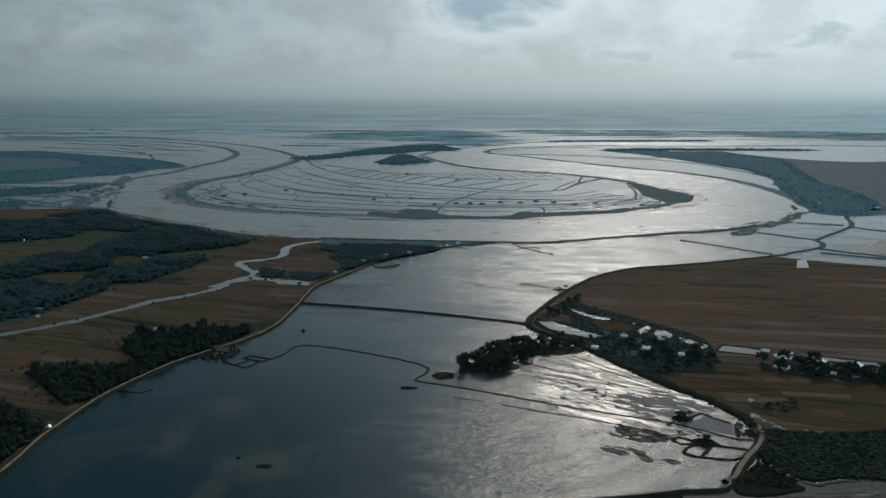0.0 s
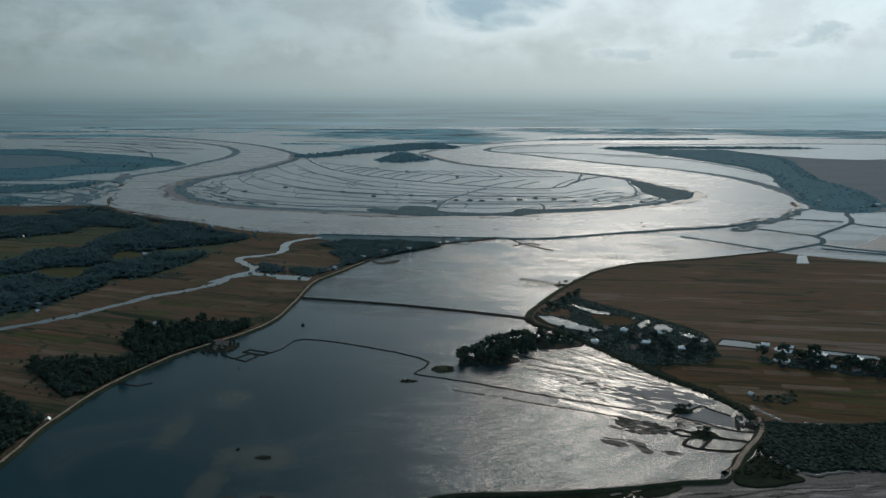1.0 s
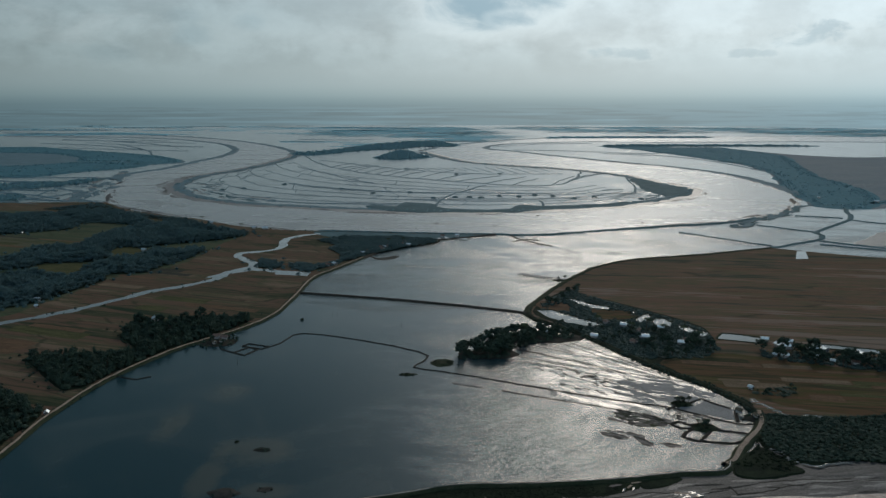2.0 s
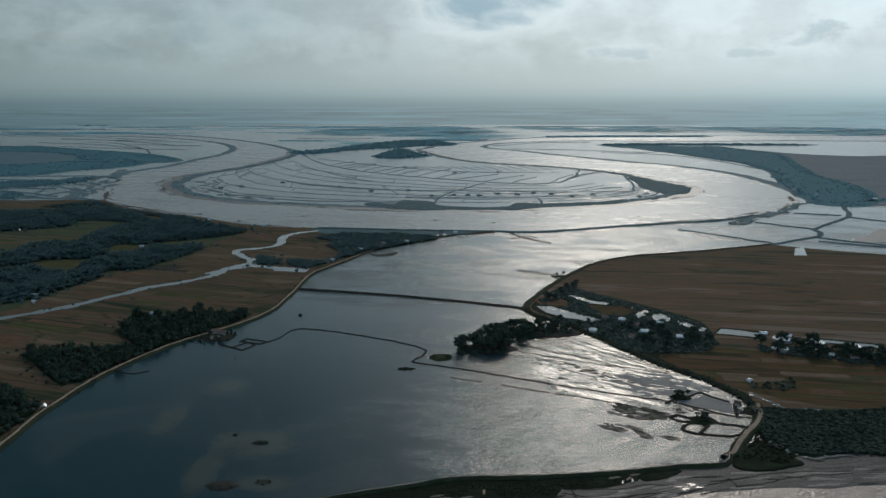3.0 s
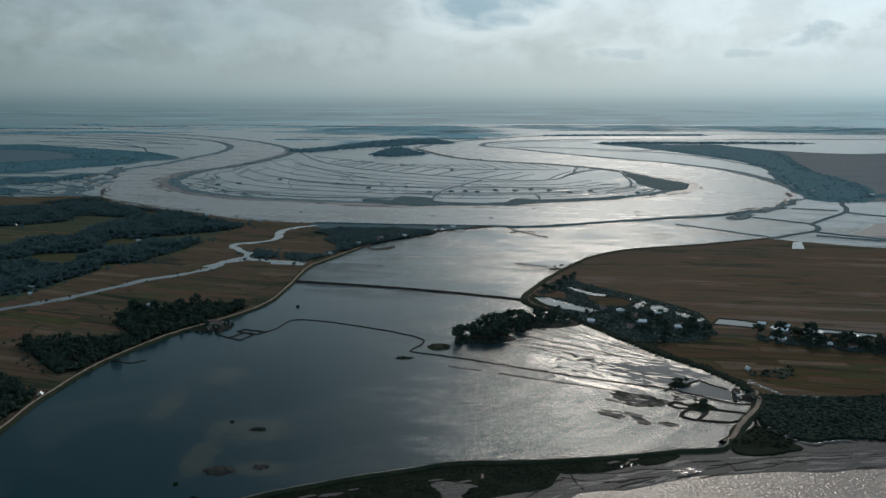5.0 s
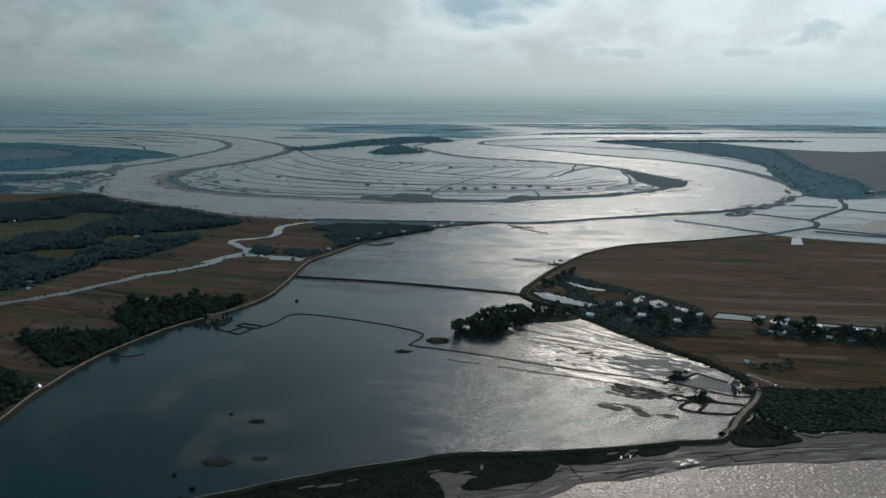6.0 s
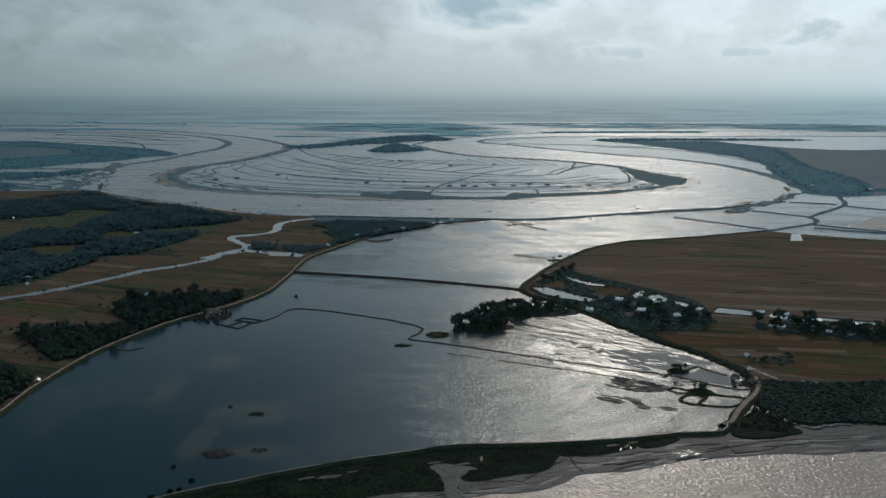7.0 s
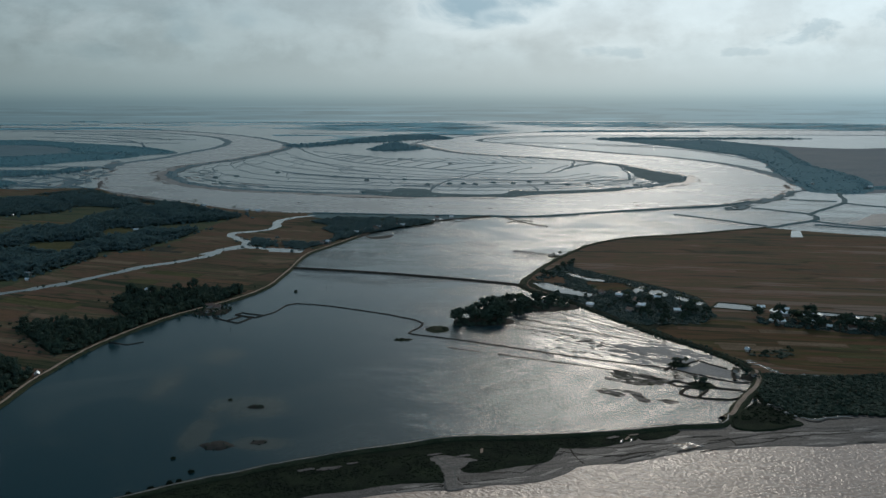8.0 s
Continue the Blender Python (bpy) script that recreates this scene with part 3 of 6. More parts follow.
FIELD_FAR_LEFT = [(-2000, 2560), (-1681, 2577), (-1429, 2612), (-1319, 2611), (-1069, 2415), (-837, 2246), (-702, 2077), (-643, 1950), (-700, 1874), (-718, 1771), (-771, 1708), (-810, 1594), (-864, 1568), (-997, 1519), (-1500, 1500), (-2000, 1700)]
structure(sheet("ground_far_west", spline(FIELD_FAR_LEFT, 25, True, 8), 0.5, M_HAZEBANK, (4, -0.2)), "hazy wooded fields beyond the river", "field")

# ---- roads and dikes ----
def dike(name, pts, width, height, label, material=M_DIKE, step=4.0, wob=0.6, category="dike", sharp=False):
    p = edges(pts, step, False, wob) if sharp else spline(pts, step, False, wob)
    h = width / 2
    ob = ribbon(name, p, [(-h - height * 1.5, -0.2), (-h * 0.75, height * 0.85), (-h * 0.3, height), (h * 0.3, height), (h * 0.75, height * 0.85), (h + height * 1.5, -0.2)], material, None, 0.35)
    return tagged(ob, label, category, "dikes")


def road(name, pts, width, z, label, top=M_SAND, what="pale sandy dirt road surface"):
    p = spline(pts, 4.0, False, 0.5)
    base = ribbon(name, p, [(-width * 0.5 - 1.9, -0.3), (-width * 0.5 - 0.4, z - 0.1), (width * 0.5 + 0.4, z - 0.1), (width * 0.5 + 1.9, -0.3)], M_BANK, None, 0.3)
    tagged(base, label, "road", kind="structure")
    ribbon("road_surface", p, [(-width * 0.5, z - 0.15), (-width * 0.3, z), (width * 0.3, z), (width * 0.5, z - 0.15)], top, base, 0.3, label=what)
    return base


road("road_west", ROAD_LEFT[:-5], 1.7, 1.25, "sandy dirt road on the dike beside fields")
dike("dike", ROAD_LEFT[-6:], 3.0, 1.2, "low dark dike along the village shore")
road("road_corner", ROAD_CORNER, 2.5, 1.4, "wide sandy track on the dike corner")
road("road_front", DIKE_FRONT, 0.7, 1.5, "narrow path on the long front dike", M_FARMUD, "trodden grey mud path")
dike("dike", BANK_NEAR[9:20], 4.2, 1.5, "dark earth dike between river and lagoon", M_FARBANK, step=6, wob=1.5)
dike("dike", SHORE_RIGHT[:10], 3.0, 1.3, "grassy earth dike along the brown fields", M_BANK)
dike("dike", SHORE_RIGHT[9:], 3.2, 1.2, "dark overgrown dike beside the shallows", M_MARSH)
dike("dike", CROSS_DIKE, 2.4, 1.1, "straight earth dike across the lagoon")
dike("dike", POND_DIKE, 0.6, 0.42, "thin winding mud dike across the water", wob=0.8)
dike("dike", [(29, 395), (48, 386), (75, 374), (92, 365), (98, 358), (104, 355)], 0.6, 0.25, "broken low mud ridge in the water")
dike("dike", [(3, 407), (12, 402), (20, 399)], 0.4, 0.2, "short low mud ridge in the water")

creek = ribbon("water_creek", spline(CREEK, 5, False, 1.5), [(-4.2, LAND_Z + 0.095), (4.2, LAND_Z + 0.095)], M_CREEK, None, 0.75, level=True)
structure(creek, "narrow winding creek through the stubble fields", "creek")

arm = ribbon("water_creek", spline([(-178, 700), (-164, 694), (-150, 688), (-136, 684)], 3, False, 1.5), [(-4.5, LAND_Z + 0.090), (4.5, LAND_Z + 0.090)], M_CREEK, None, 0.6, level=True)
structure(arm, "side arm of the creek towards the road", "creek")
pool = sheet("water_creek", spline([(-204, 664), (-196, 680), (-186, 698), (-174, 712), (-168, 702), (-174, 690), (-186, 676), (-194, 662)], 2.5, True, 2.0), LAND_Z + 0.100, M_CREEK)
structure(pool, "wide shallow pool where the creek bends", "creek")

# bank of the bend: grass crest with a mud apron towards the river
rim = spline(ISLAND, 10, False, 4)
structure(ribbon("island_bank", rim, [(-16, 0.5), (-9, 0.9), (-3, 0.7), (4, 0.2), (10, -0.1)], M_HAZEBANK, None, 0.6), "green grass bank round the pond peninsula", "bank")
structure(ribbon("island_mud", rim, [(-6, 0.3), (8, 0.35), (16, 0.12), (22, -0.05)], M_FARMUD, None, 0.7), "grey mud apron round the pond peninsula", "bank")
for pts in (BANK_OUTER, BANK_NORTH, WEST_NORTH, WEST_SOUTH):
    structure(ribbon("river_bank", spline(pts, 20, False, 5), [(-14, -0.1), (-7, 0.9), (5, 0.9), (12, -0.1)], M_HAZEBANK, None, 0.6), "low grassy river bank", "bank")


def flat(name, pts, z, material, label, category, wob=2.0, step=4.0, skirt=(1.2, -0.05)):
    return structure(sheet(name, spline(pts, step, True, wob), z, material, skirt), label, category)


# ---- ponds cut into the east fields ----
def pond(name, pts, label, z=LAND_Z + 0.06, material=M_POND, rim=True, wob=0.8):
    line = edges(pts, 2.0, True, wob * 0.6)
    ob = sheet(name, line, z, material)
    structure(ob, label, "pond")
    if rim:
        ribbon("pond_rim", line, [(-0.9, z - 0.1), (-0.35, z + 0.35), (0.35, z + 0.35), (0.9, z - 0.1)], M_BANK, ob, 0.4, True)
    return ob


pond("water_pond", [(170, 486), (178, 499), (188, 496), (201, 488), (204, 486), (195, 476), (183, 481)], "long bright pond at the field edge")
pond("water_pond", [(206, 477), (213, 482), (217, 480), (213, 472), (206, 470)], "narrow flooded ditch by the tree row")
pond("water_pond", [(226, 478), (262, 463), (258, 455), (224, 469)], "narrow flooded ditch by the tree row")
pond("water_pond", [(332, 746), (350, 786), (359, 786), (344, 746)], "small white pond at the field edge", LAND_Z + 0.1, rim=False)
pond("water_pond", [(-151, 692), (-118, 686), (-119, 669), (-148, 675)], "widened creek mouth beside the dirt road", material=M_CREEK, rim=False)
pond("water_pond", [(-10, 862), (0, 872), (5, 858), (-4, 850)], "small pond by the village shore", rim=False)
pond("water_pond", [(10, 858), (23, 863), (22, 850)], "small pond by the village shore", rim=False)

EAST_PONDS = [[(64, 557), (76, 557), (92, 536), (107, 519), (98, 512), (85, 519), (70, 536)],
              [(89, 591), (101, 587), (106, 575), (120, 565), (117, 556), (105, 562), (97, 575)],
              [(130, 553), (135, 553), (134, 547), (129, 547)],
              [(118, 527), (124, 531), (121, 524)],
              [(130, 536), (143, 547), (143, 537), (139, 529), (131, 522)],
              [(144, 535), (151, 534), (154, 521), (149, 513), (140, 518), (140, 527)],
              [(155, 519), (159, 518), (165, 504), (159, 498), (153, 507)],
              [(159, 493), (167, 503), (170, 499), (166, 490)],
              [(122, 488), (128, 495), (129, 490), (123, 484)]]
for pts in EAST_PONDS:
    pond("water_pond", pts, "small bright pond among trees and plots")

# ---- single field plots laid in rows along the strips ----
def plots(poly, turn, depth, long, share, seed, mats):
    """Long strip plots in staggered rows; some are left out so that the plain field shows."""
    rng = random.Random(seed)
    c, s = math.cos(radians(turn)), math.sin(radians(turn))
    U = [(x * c + y * s, -x * s + y * c) for x, y in poly]
    v = min(p[1] for p in U)
    while v < max(p[1] for p in U):
        d = depth * rng.uniform(0.6, 1.5)
        u = min(p[0] for p in U) + rng.uniform(0, long)
        while u < max(p[0] for p in U):
            w = long * rng.uniform(0.5, 1.6)
            ring = [(u, v), (u + w - 1.2, v), (u + w - 1.2, v + d - 0.9), (u, v + d - 0.9)]
            ring = [(p * c - q * s, p * s + q * c) for p, q in ring]
            if rng.random() < share and all(inside(x, y, poly) for x, y in ring):
                line = edges(ring, 5.0, True, 0.7)
                m, what = rng.choice(mats)
                structure(sheet("field_plot", line, LAND_Z + 0.07, m, (0.3, LAND_Z - 0.02)), what, "field")
            u += w
        v += d


OLIVE, RUST = (M_OLIVE, "strip plot of olive green crop"), (M_RUST_SOIL, "strip plot of rusty brown stubble")
STRAW, DARK = (M_STRAW, "strip plot of pale straw stubble"), (M_DARKSOIL, "strip plot of dark wet soil")
FIELD_W = [(-222, 510), (-232, 590), (-205, 626), (-190, 655), (-180, 680), (-126, 672), (-122, 640), (-125, 560), (-135, 534), (-175, 520)]
FIELD_W2 = [(-330, 478), (-235, 575), (-226, 570), (-215, 510), (-206, 470), (-225, 455), (-250, 450), (-330, 440)]
FIELD_W3 = [(-290, 560), (-246, 600), (-200, 660), (-205, 690), (-215, 760), (-225, 765), (-228, 740), (-262, 712), (-284, 680), (-290, 640)]
FIELD_W4 = [(-222, 870), (-170, 850), (-160, 880), (-150, 900), (-200, 905), (-222, 900)]
FIELD_W5 = [(-430, 860), (-540, 890), (-620, 850), (-480, 790), (-400, 800), (-340, 822), (-360, 838), (-400, 870)]
FIELD_W6 = [(-195, 380), (-205, 390), (-260, 440), (-330, 440), (-330, 385), (-215, 377)]
for k, p in enumerate((FIELD_W, FIELD_W2, FIELD_W3, FIELD_W4, FIELD_W5, FIELD_W6)):
    plots(p, -20, 9.0, 42.0, 0.55, 60 + k, [OLIVE, OLIVE, RUST, RUST, STRAW, DARK])
FIELD_E = [(120, 690), (150, 720), (230, 755), (330, 795), (420, 745), (520, 700), (420, 560), (330, 470), (240, 480), (205, 500), (170, 520), (130, 580)]
plots(FIELD_E, -9, 11.0, 120.0, 0.28, 70, [RUST, RUST, RUST, RUST, RUST, OLIVE, STRAW])
flat("field_east", [(123, 438), (135, 446), (160, 458), (190, 446), (245, 422), (340, 388), (340, 362), (200, 362), (158, 382), (152, 386), (135, 411)], LAND_Z + 0.035, M_DUSK, "damp brown and olive fields below the tree row", "field", 1.5, 4.0, (0.5, LAND_Z - 0.02))
FIELD_E2 = [(125, 437), (135, 445), (160, 452), (190, 440), (245, 418), (300, 400), (300, 372), (200, 368), (160, 386), (155, 387), (137, 411)]
plots(FIELD_E2, -9, 6.5, 30.0, 0.35, 71, [OLIVE, RUST, RUST, OLIVE, STRAW])

# ---- low dikes, ridges and pens in the lagoon ----
SMALL = "low mud dike of a fish pond"
for pts, w, h in (
        ([(108, 369), (112, 373), (115, 377)], 0.9, 0.5), ([(120, 377), (129, 384), (139, 371)], 0.7, 0.5), ([(142, 370), (137, 355)], 0.9, 0.6),
        ([(105, 352), (109, 354), (117, 348), (130, 343), (139, 339)], 1.0, 0.6), ([(106, 337), (111, 333), (125, 330), (134, 333)], 1.0, 0.6),
        ([(105, 352), (108, 347), (115, 346)], 0.9, 0.5), ([(106, 337), (110, 343), (114, 346)], 1.0, 0.5), ([(114, 334), (120, 343)], 0.9, 0.5),
        ([(140, 357), (149, 363), (146, 353)], 0.9, 0.5)):
    dike("dike", pts, w, h, SMALL, step=2.0, wob=0.8, sharp=True)
for pts, w in (([(62, 488), (76, 472), (92, 452), (108, 432), (122, 415)], 0.8), ([(38, 473), (50, 462), (71, 446), (88, 433), (105, 420), (121, 413)], 0.9), ([(36, 456), (58, 443), (76, 434), (93, 424)], 0.6),
               ([(44, 482), (61, 468), (77, 455)], 0.5), ([(52, 484), (70, 466), (90, 445), (110, 424)], 0.4), ([(40, 468), (60, 452), (80, 437), (100, 421)], 0.35), ([(70, 488), (86, 468), (104, 444), (120, 420)], 0.5), ([(30, 448), (52, 438), (70, 430)], 0.3)):
    dike("mud_ridge", pts, w, 0.16, "faint mud ridge just above the water", M_WET, 2.5, 1.5, "ridge")
for pts in ([(-127, 458), (-120, 469), (-114, 464), (-119, 453), (-127, 458)], [(-125, 471), (-122, 476), (-108, 470), (-112, 465), (-125, 471)], [(-137, 466), (-130, 460), (-127, 458)]):
    dike("dike", pts, 0.7, 0.5, "dark mud dike of a shore pen", step=2.0, wob=0.4, sharp=True)
dike("dike", [(-182, 416), (-167, 411), (-161, 416)], 0.5, 0.4, "thin mud dike beside the road", step=2.0, sharp=True)
dike("dike", [(73, 884), (80, 858), (96, 832), (110, 815)], 2.0, 0.7, "crooked mud spit at the sluice", M_WET, 4, 3)
dike("dike", [(70, 842), (87, 857), (100, 848)], 1.6, 0.6, "crooked mud spit at the sluice", M_WET, 4, 3)

# the largest cell gets its dull cloud reflection from M_CELL's painted grey
for pts in ([(113, 369), (116, 374), (122, 374), (130, 381), (140, 369), (136, 357)], [(107, 351), (110, 353), (117, 347), (109, 348)], [(107, 338), (112, 335), (113, 341), (111, 343)], [(123, 343), (135, 340), (131, 335), (117, 334)]):
    structure(sheet("water_cell", edges(pts, 1.5, True, 0.3), 0.03, M_CELL if pts[0] == (113, 369) else M_LAGOON), "still grey water in a small pond cell", "pond")

# ponds by the river corner
for pts, w in (([(332, 805), (401, 853), (420, 884), (426, 909), (483, 973), (520, 1019), (538, 1063), (560, 1131), (522, 1150)], 5.0),
               ([(377, 959), (425, 905)], 2.4), ([(267, 905), (337, 817)], 1.2), ([(512, 1003), (542, 968), (640, 927), (760, 880)], 2.4),
               ([(400, 850), (450, 804), (519, 752), (640, 690)], 2.2), ([(457, 1041), (509, 1019)], 1.2), ([(392, 826), (470, 776), (540, 728)], 1.2)):
    dike("dike", pts, w, 0.8, "earth dike between bright fish ponds", M_FARBANK, 6, 2.0)


flat("mudflat", [(427, 831), (456, 862), (484, 891), (511, 908), (569, 926), (640, 930), (600, 842), (519, 835), (465, 824), (439, 817)], 0.2, M_FARMUD, "bare grey mud in a drained pond", "mudflat", 7, 4)


def mud_patch(x, y, long, wide, turn, seed, z=0.05, material=M_WET, label="ragged patch of dark wet mud above water", category="mud"):
    """A ragged tongue of mud just clear of the water."""
    pts = []
    n = 72
    for k in range(n):
        t = 2 * math.pi * k / n
        q = Vector((math.cos(t), math.sin(t), seed * 1.7))
        r = max(0.2, 0.9 + 0.65 * noise.noise(q * 1.3) + 0.6 * noise.noise(q * 3.1) + 0.45 * noise.noise(q * 7.0))
        a, b = long * r * math.cos(t), wide * r * math.sin(t)
        c, d = math.cos(turn), math.sin(turn)
        pts.append(Vector((x + a * c - b * d, y + a * d + b * c, 0)))
    structure(sheet("mud_patch" if category == "mud" else category, pts, z, material, (0.4, z - 0.07)), label, category)


rng = random.Random(4)
SLANT = math.atan2(-63, 114)
for cx, cy, sx, sy, many, size in ((98, 396, 15, 6, 34, 0.5), (74, 420, 18, 7, 34, 0.5), (118, 362, 9, 2, 12, 0.5), (60, 405, 25, 2.5, 14, 0.4), (66, 432, 20, 6, 30, 0.4), (92, 408, 16, 6, 36, 0.4), (112, 360, 6, 2, 10, 0.5)):
    for i in range(many):
        u, v = rng.gauss(0, sx * 0.6), rng.gauss(0, sy * 0.7)
        x, y = cx + u * math.cos(SLANT) - v * math.sin(SLANT), cy + u * math.sin(SLANT) + v * math.cos(SLANT)
        mud_patch(x, y, size * rng.uniform(0.8, 4.2), size * rng.uniform(0.25, 1.1), SLANT + rng.uniform(-0.3, 0.2), i + cx)
WEED = [(84, 372), (89, 367), (99, 363), (107, 355), (103, 351), (92, 348), (85, 352), (82, 361)]
for i, (x, y) in enumerate(scatter(WEED, 1.7, rng)):
    if noise.noise(Vector((x * 0.16, y * 0.16, 2.0))) > -0.06:
        mud_patch(x, y, rng.uniform(0.5, 1.7), rng.uniform(0.25, 0.7), SLANT + rng.uniform(-0.6, 0.6), 2600 + i, 0.06 + 0.003 * (i % 8), rng.choice((M_WET, M_MUD, M_BANK)), "ragged mat of weed and mud above water", "mud")
for i in range(14):
    x, y = 154 + i * 0.69 + rng.uniform(-1, 1), 382 - i * 1.54 + rng.uniform(-1.5, 1.5)
    mud_patch(x, y, rng.uniform(0.5, 1.6), rng.uniform(0.3, 0.8), rng.uniform(-0.8, 0.2), 90 + i, LAND_Z + 0.085, M_POND, "shallow bright puddle beside the dike", "puddle")

GLEAM = spline([(140, 324), (143, 321), (144, 315), (146, 310), (152, 307), (160, 309), (168, 310)], 0.8)
for i in range(30):
    p = GLEAM[(i * 37) % len(GLEAM)]
    mud_patch(p.x + rng.uniform(-0.7, 0.7), p.y + rng.uniform(-0.7, 0.7), rng.uniform(0.4, 1.3), rng.uniform(0.15, 0.4), rng.uniform(-0.4, 0.4), 140 + i, 0.75, M_POND, "bright wet gleam at the mangrove edge", "puddle")
for i in range(8):
    mud_patch(172 + i * 0.9, 361 - i * 0.3 + (i % 2) * 1.4, rng.uniform(0.6, 1.4), 0.3, -0.25, 180 + i, LAND_Z + 0.085, M_POND, "shallow bright puddle beside the mangroves", "puddle")

flat("marsh", [(117, 303), (130, 321), (137, 325), (140, 320), (143, 309), (145, 304), (138, 300), (130, 298), (122, 297)], 0.68, M_MARSH, "dark green marsh behind the dike corner", "marsh", 1.5, 1.5, (1.0, 0.1))

def fill(poly, gap, long, wide, turn, z, mats, label, seed, thin=0.0):
    """Many ragged tongues that together make a broken flat."""
    rng = random.Random(seed)
    for i, (x, y) in enumerate(scatter(poly, gap, rng)):
        if rng.random() >= thin:
            mud_patch(x, y, rng.uniform(*long), rng.uniform(*wide), turn + rng.uniform(-0.3, 0.3), seed + i * 2, z + 0.004 * (i % 9), rng.choice(mats), label, "mud")


# weed and silt just awash in the shallows, and the still water behind them
for k, (pts, mats) in enumerate(((WEED, (M_BANK, M_MUD, M_WET)), ([(75, 356), (81, 359), (84, 356), (80, 354)], (M_MUD, M_WET)), ([(72, 345), (78, 345), (81, 342), (86, 344), (84, 339), (77, 335), (72, 339)], (M_MUD, M_MUD, M_WET)), ([(84, 342), (88, 340), (91, 330), (88, 328), (86, 332)], (M_MUD, M_WET)), ([(94, 328), (100, 332), (102, 329), (99, 325)], (M_MUD, M_WET)))):
    fill(pts, 1.5, (0.7, 2.4), (0.3, 0.75), SLANT, 0.045, mats, "ragged shoal of weed and silt just awash", 3100 + k * 200, 0.42)
STILL = [(90, 410), (102, 412), (112, 412), (121, 411), (131, 401), (137, 390), (138, 376), (130, 385), (121, 379), (113, 377), (105, 375), (97, 381), (88, 396)]
# calm patch as a matte sheet, its dull reflection painted grey
flat("water_shallow", [(94, 406), (104, 409), (114, 408), (122, 407), (130, 399), (135, 388), (130, 387), (121, 382), (113, 380), (105, 379), (99, 384), (92, 396)], 0.03, M_CELL, "still water sheet painted in a dull matte grey", "water", 3.0, 1.0, (0.5, -0.02))
fill(STILL, 2.6, (1.0, 4.5), (0.4, 1.2), SLANT, 0.036, (M_CELL, M_CELL, M_LAGOON), "ragged tongue of still grey shallow water", 4100, 0.25)


# tidal mud fringes of the river banks
def fringe(pts, lo, hi, many, seed, flip=1):
    rng = random.Random(seed)
    path = spline(pts, 4)
    nv = normals(path)
    for i in range(many):
        k = rng.randrange(2, len(path) - 2)
        o = rng.uniform(lo, hi) * flip
        d = path[k + 1] - path[k - 1]
        turn = math.atan2(d.y, d.x) + rng.uniform(-0.15, 0.15)
        mud_patch(path[k].x + nv[k].x * o, path[k].y + nv[k].y * o, rng.uniform(8, 34), rng.uniform(1.0, 4.0), turn, seed + i * 3, 0.13, rng.choice((M_FARMUD, M_MUD)), "tongue of tidal mud along the river bank", "mud")


fill([(349, 970), (400, 1023), (446, 1063), (496, 1127), (517, 1148), (500, 1114), (444, 1040), (394, 991), (369, 950), (342, 941)], 9.0, (6, 16), (2, 5), 0.85, 0.45, (M_FARBANK, M_HAZEBANK), "scrubby mud spit between river and ponds", 1900)
fill([(150, 1160), (235, 1175), (335, 1240), (365, 1330), (340, 1400), (290, 1340), (240, 1270), (170, 1225)], 17.0, (4, 15), (1.2, 3.6), 0.5, 0.12, (M_HAZEBANK, M_FARBANK, M_FARMUD), "ragged mud bar in a flooded pond", 2100, 0.35)
fill([(-462, 1480), (-432, 1330), (-335, 1212), (-240, 1170), (-260, 1210), (-380, 1330), (-420, 1500)], 17.0, (5, 18), (1.5, 4.5), -0.8, 0.12, (M_HAZEBANK, M_FARMUD, M_FARBANK), "ragged mud bar inside the peninsula bank", 2300, 0.35)
fringe(ISLAND[6:22], 12, 30, 70, 300)
fringe(BANK_NEAR[16:], 3, 14, 26, 400)
fringe(BANK_OUTER[:7], 6, 18, 26, 500)
fringe(BANK_NEAR[:9], 4, 14, 20, 600)

# foreshore: gully, pale silt tongues, dark runnels
rng = random.Random(17)
path = spline(WATERLINE[5:], 1.5)
nv = normals(path)
for i in range(120):
    k = rng.randrange(2, len(path) - 2)
    d = path[k + 1] - path[k - 1]
    o = rng.uniform(0.5, 13.0) if path[k].x > 38 else rng.uniform(0.4, 3.5)
    if path[k].x > 150:
        o = rng.uniform(0.5, 20.0)
    mud_patch(path[k].x + nv[k].x * o, path[k].y + nv[k].y * o, rng.uniform(2.0, 9.0), rng.uniform(0.2, 0.8), math.atan2(d.y, d.x) + rng.uniform(-0.12, 0.12), 800 + i, 0.15 + 0.003 * (i % 12), rng.choice((M_SILT, M_SILT, M_WET)), "streak of tidal silt on the mudflat", "mud")
PALE = [(88, 283), (90, 285), (92, 284), (94, 287), (96, 284), (99, 283), (95, 282), (92, 280), (89, 279), (90, 282)]
fill(PALE, 0.9, (0.5, 1.7), (0.15, 0.5), 0.15, 0.2, (M_POND, M_SAND, M_POND, M_SILT), "pale wet film over ragged sand on the mudflat", 5200, 0.2)
for i, (x, y, a, turn) in enumerate(((69, 287, 1.6, 1.2), (72, 290, 1.4, 0.9), (75, 293, 1.8, 0.3), (73, 288, 1.1, 1.3), (67, 295, 1.8, 0.2), (15, 279, 1.6, 1.5), (78, 296, 1.4, 0.2))):
    mud_patch(x, y, a, 0.12, turn, 300 + i, 0.43, M_SAND if i % 3 else M_POND, "bright sliver of wet sand in the marsh", "mud")
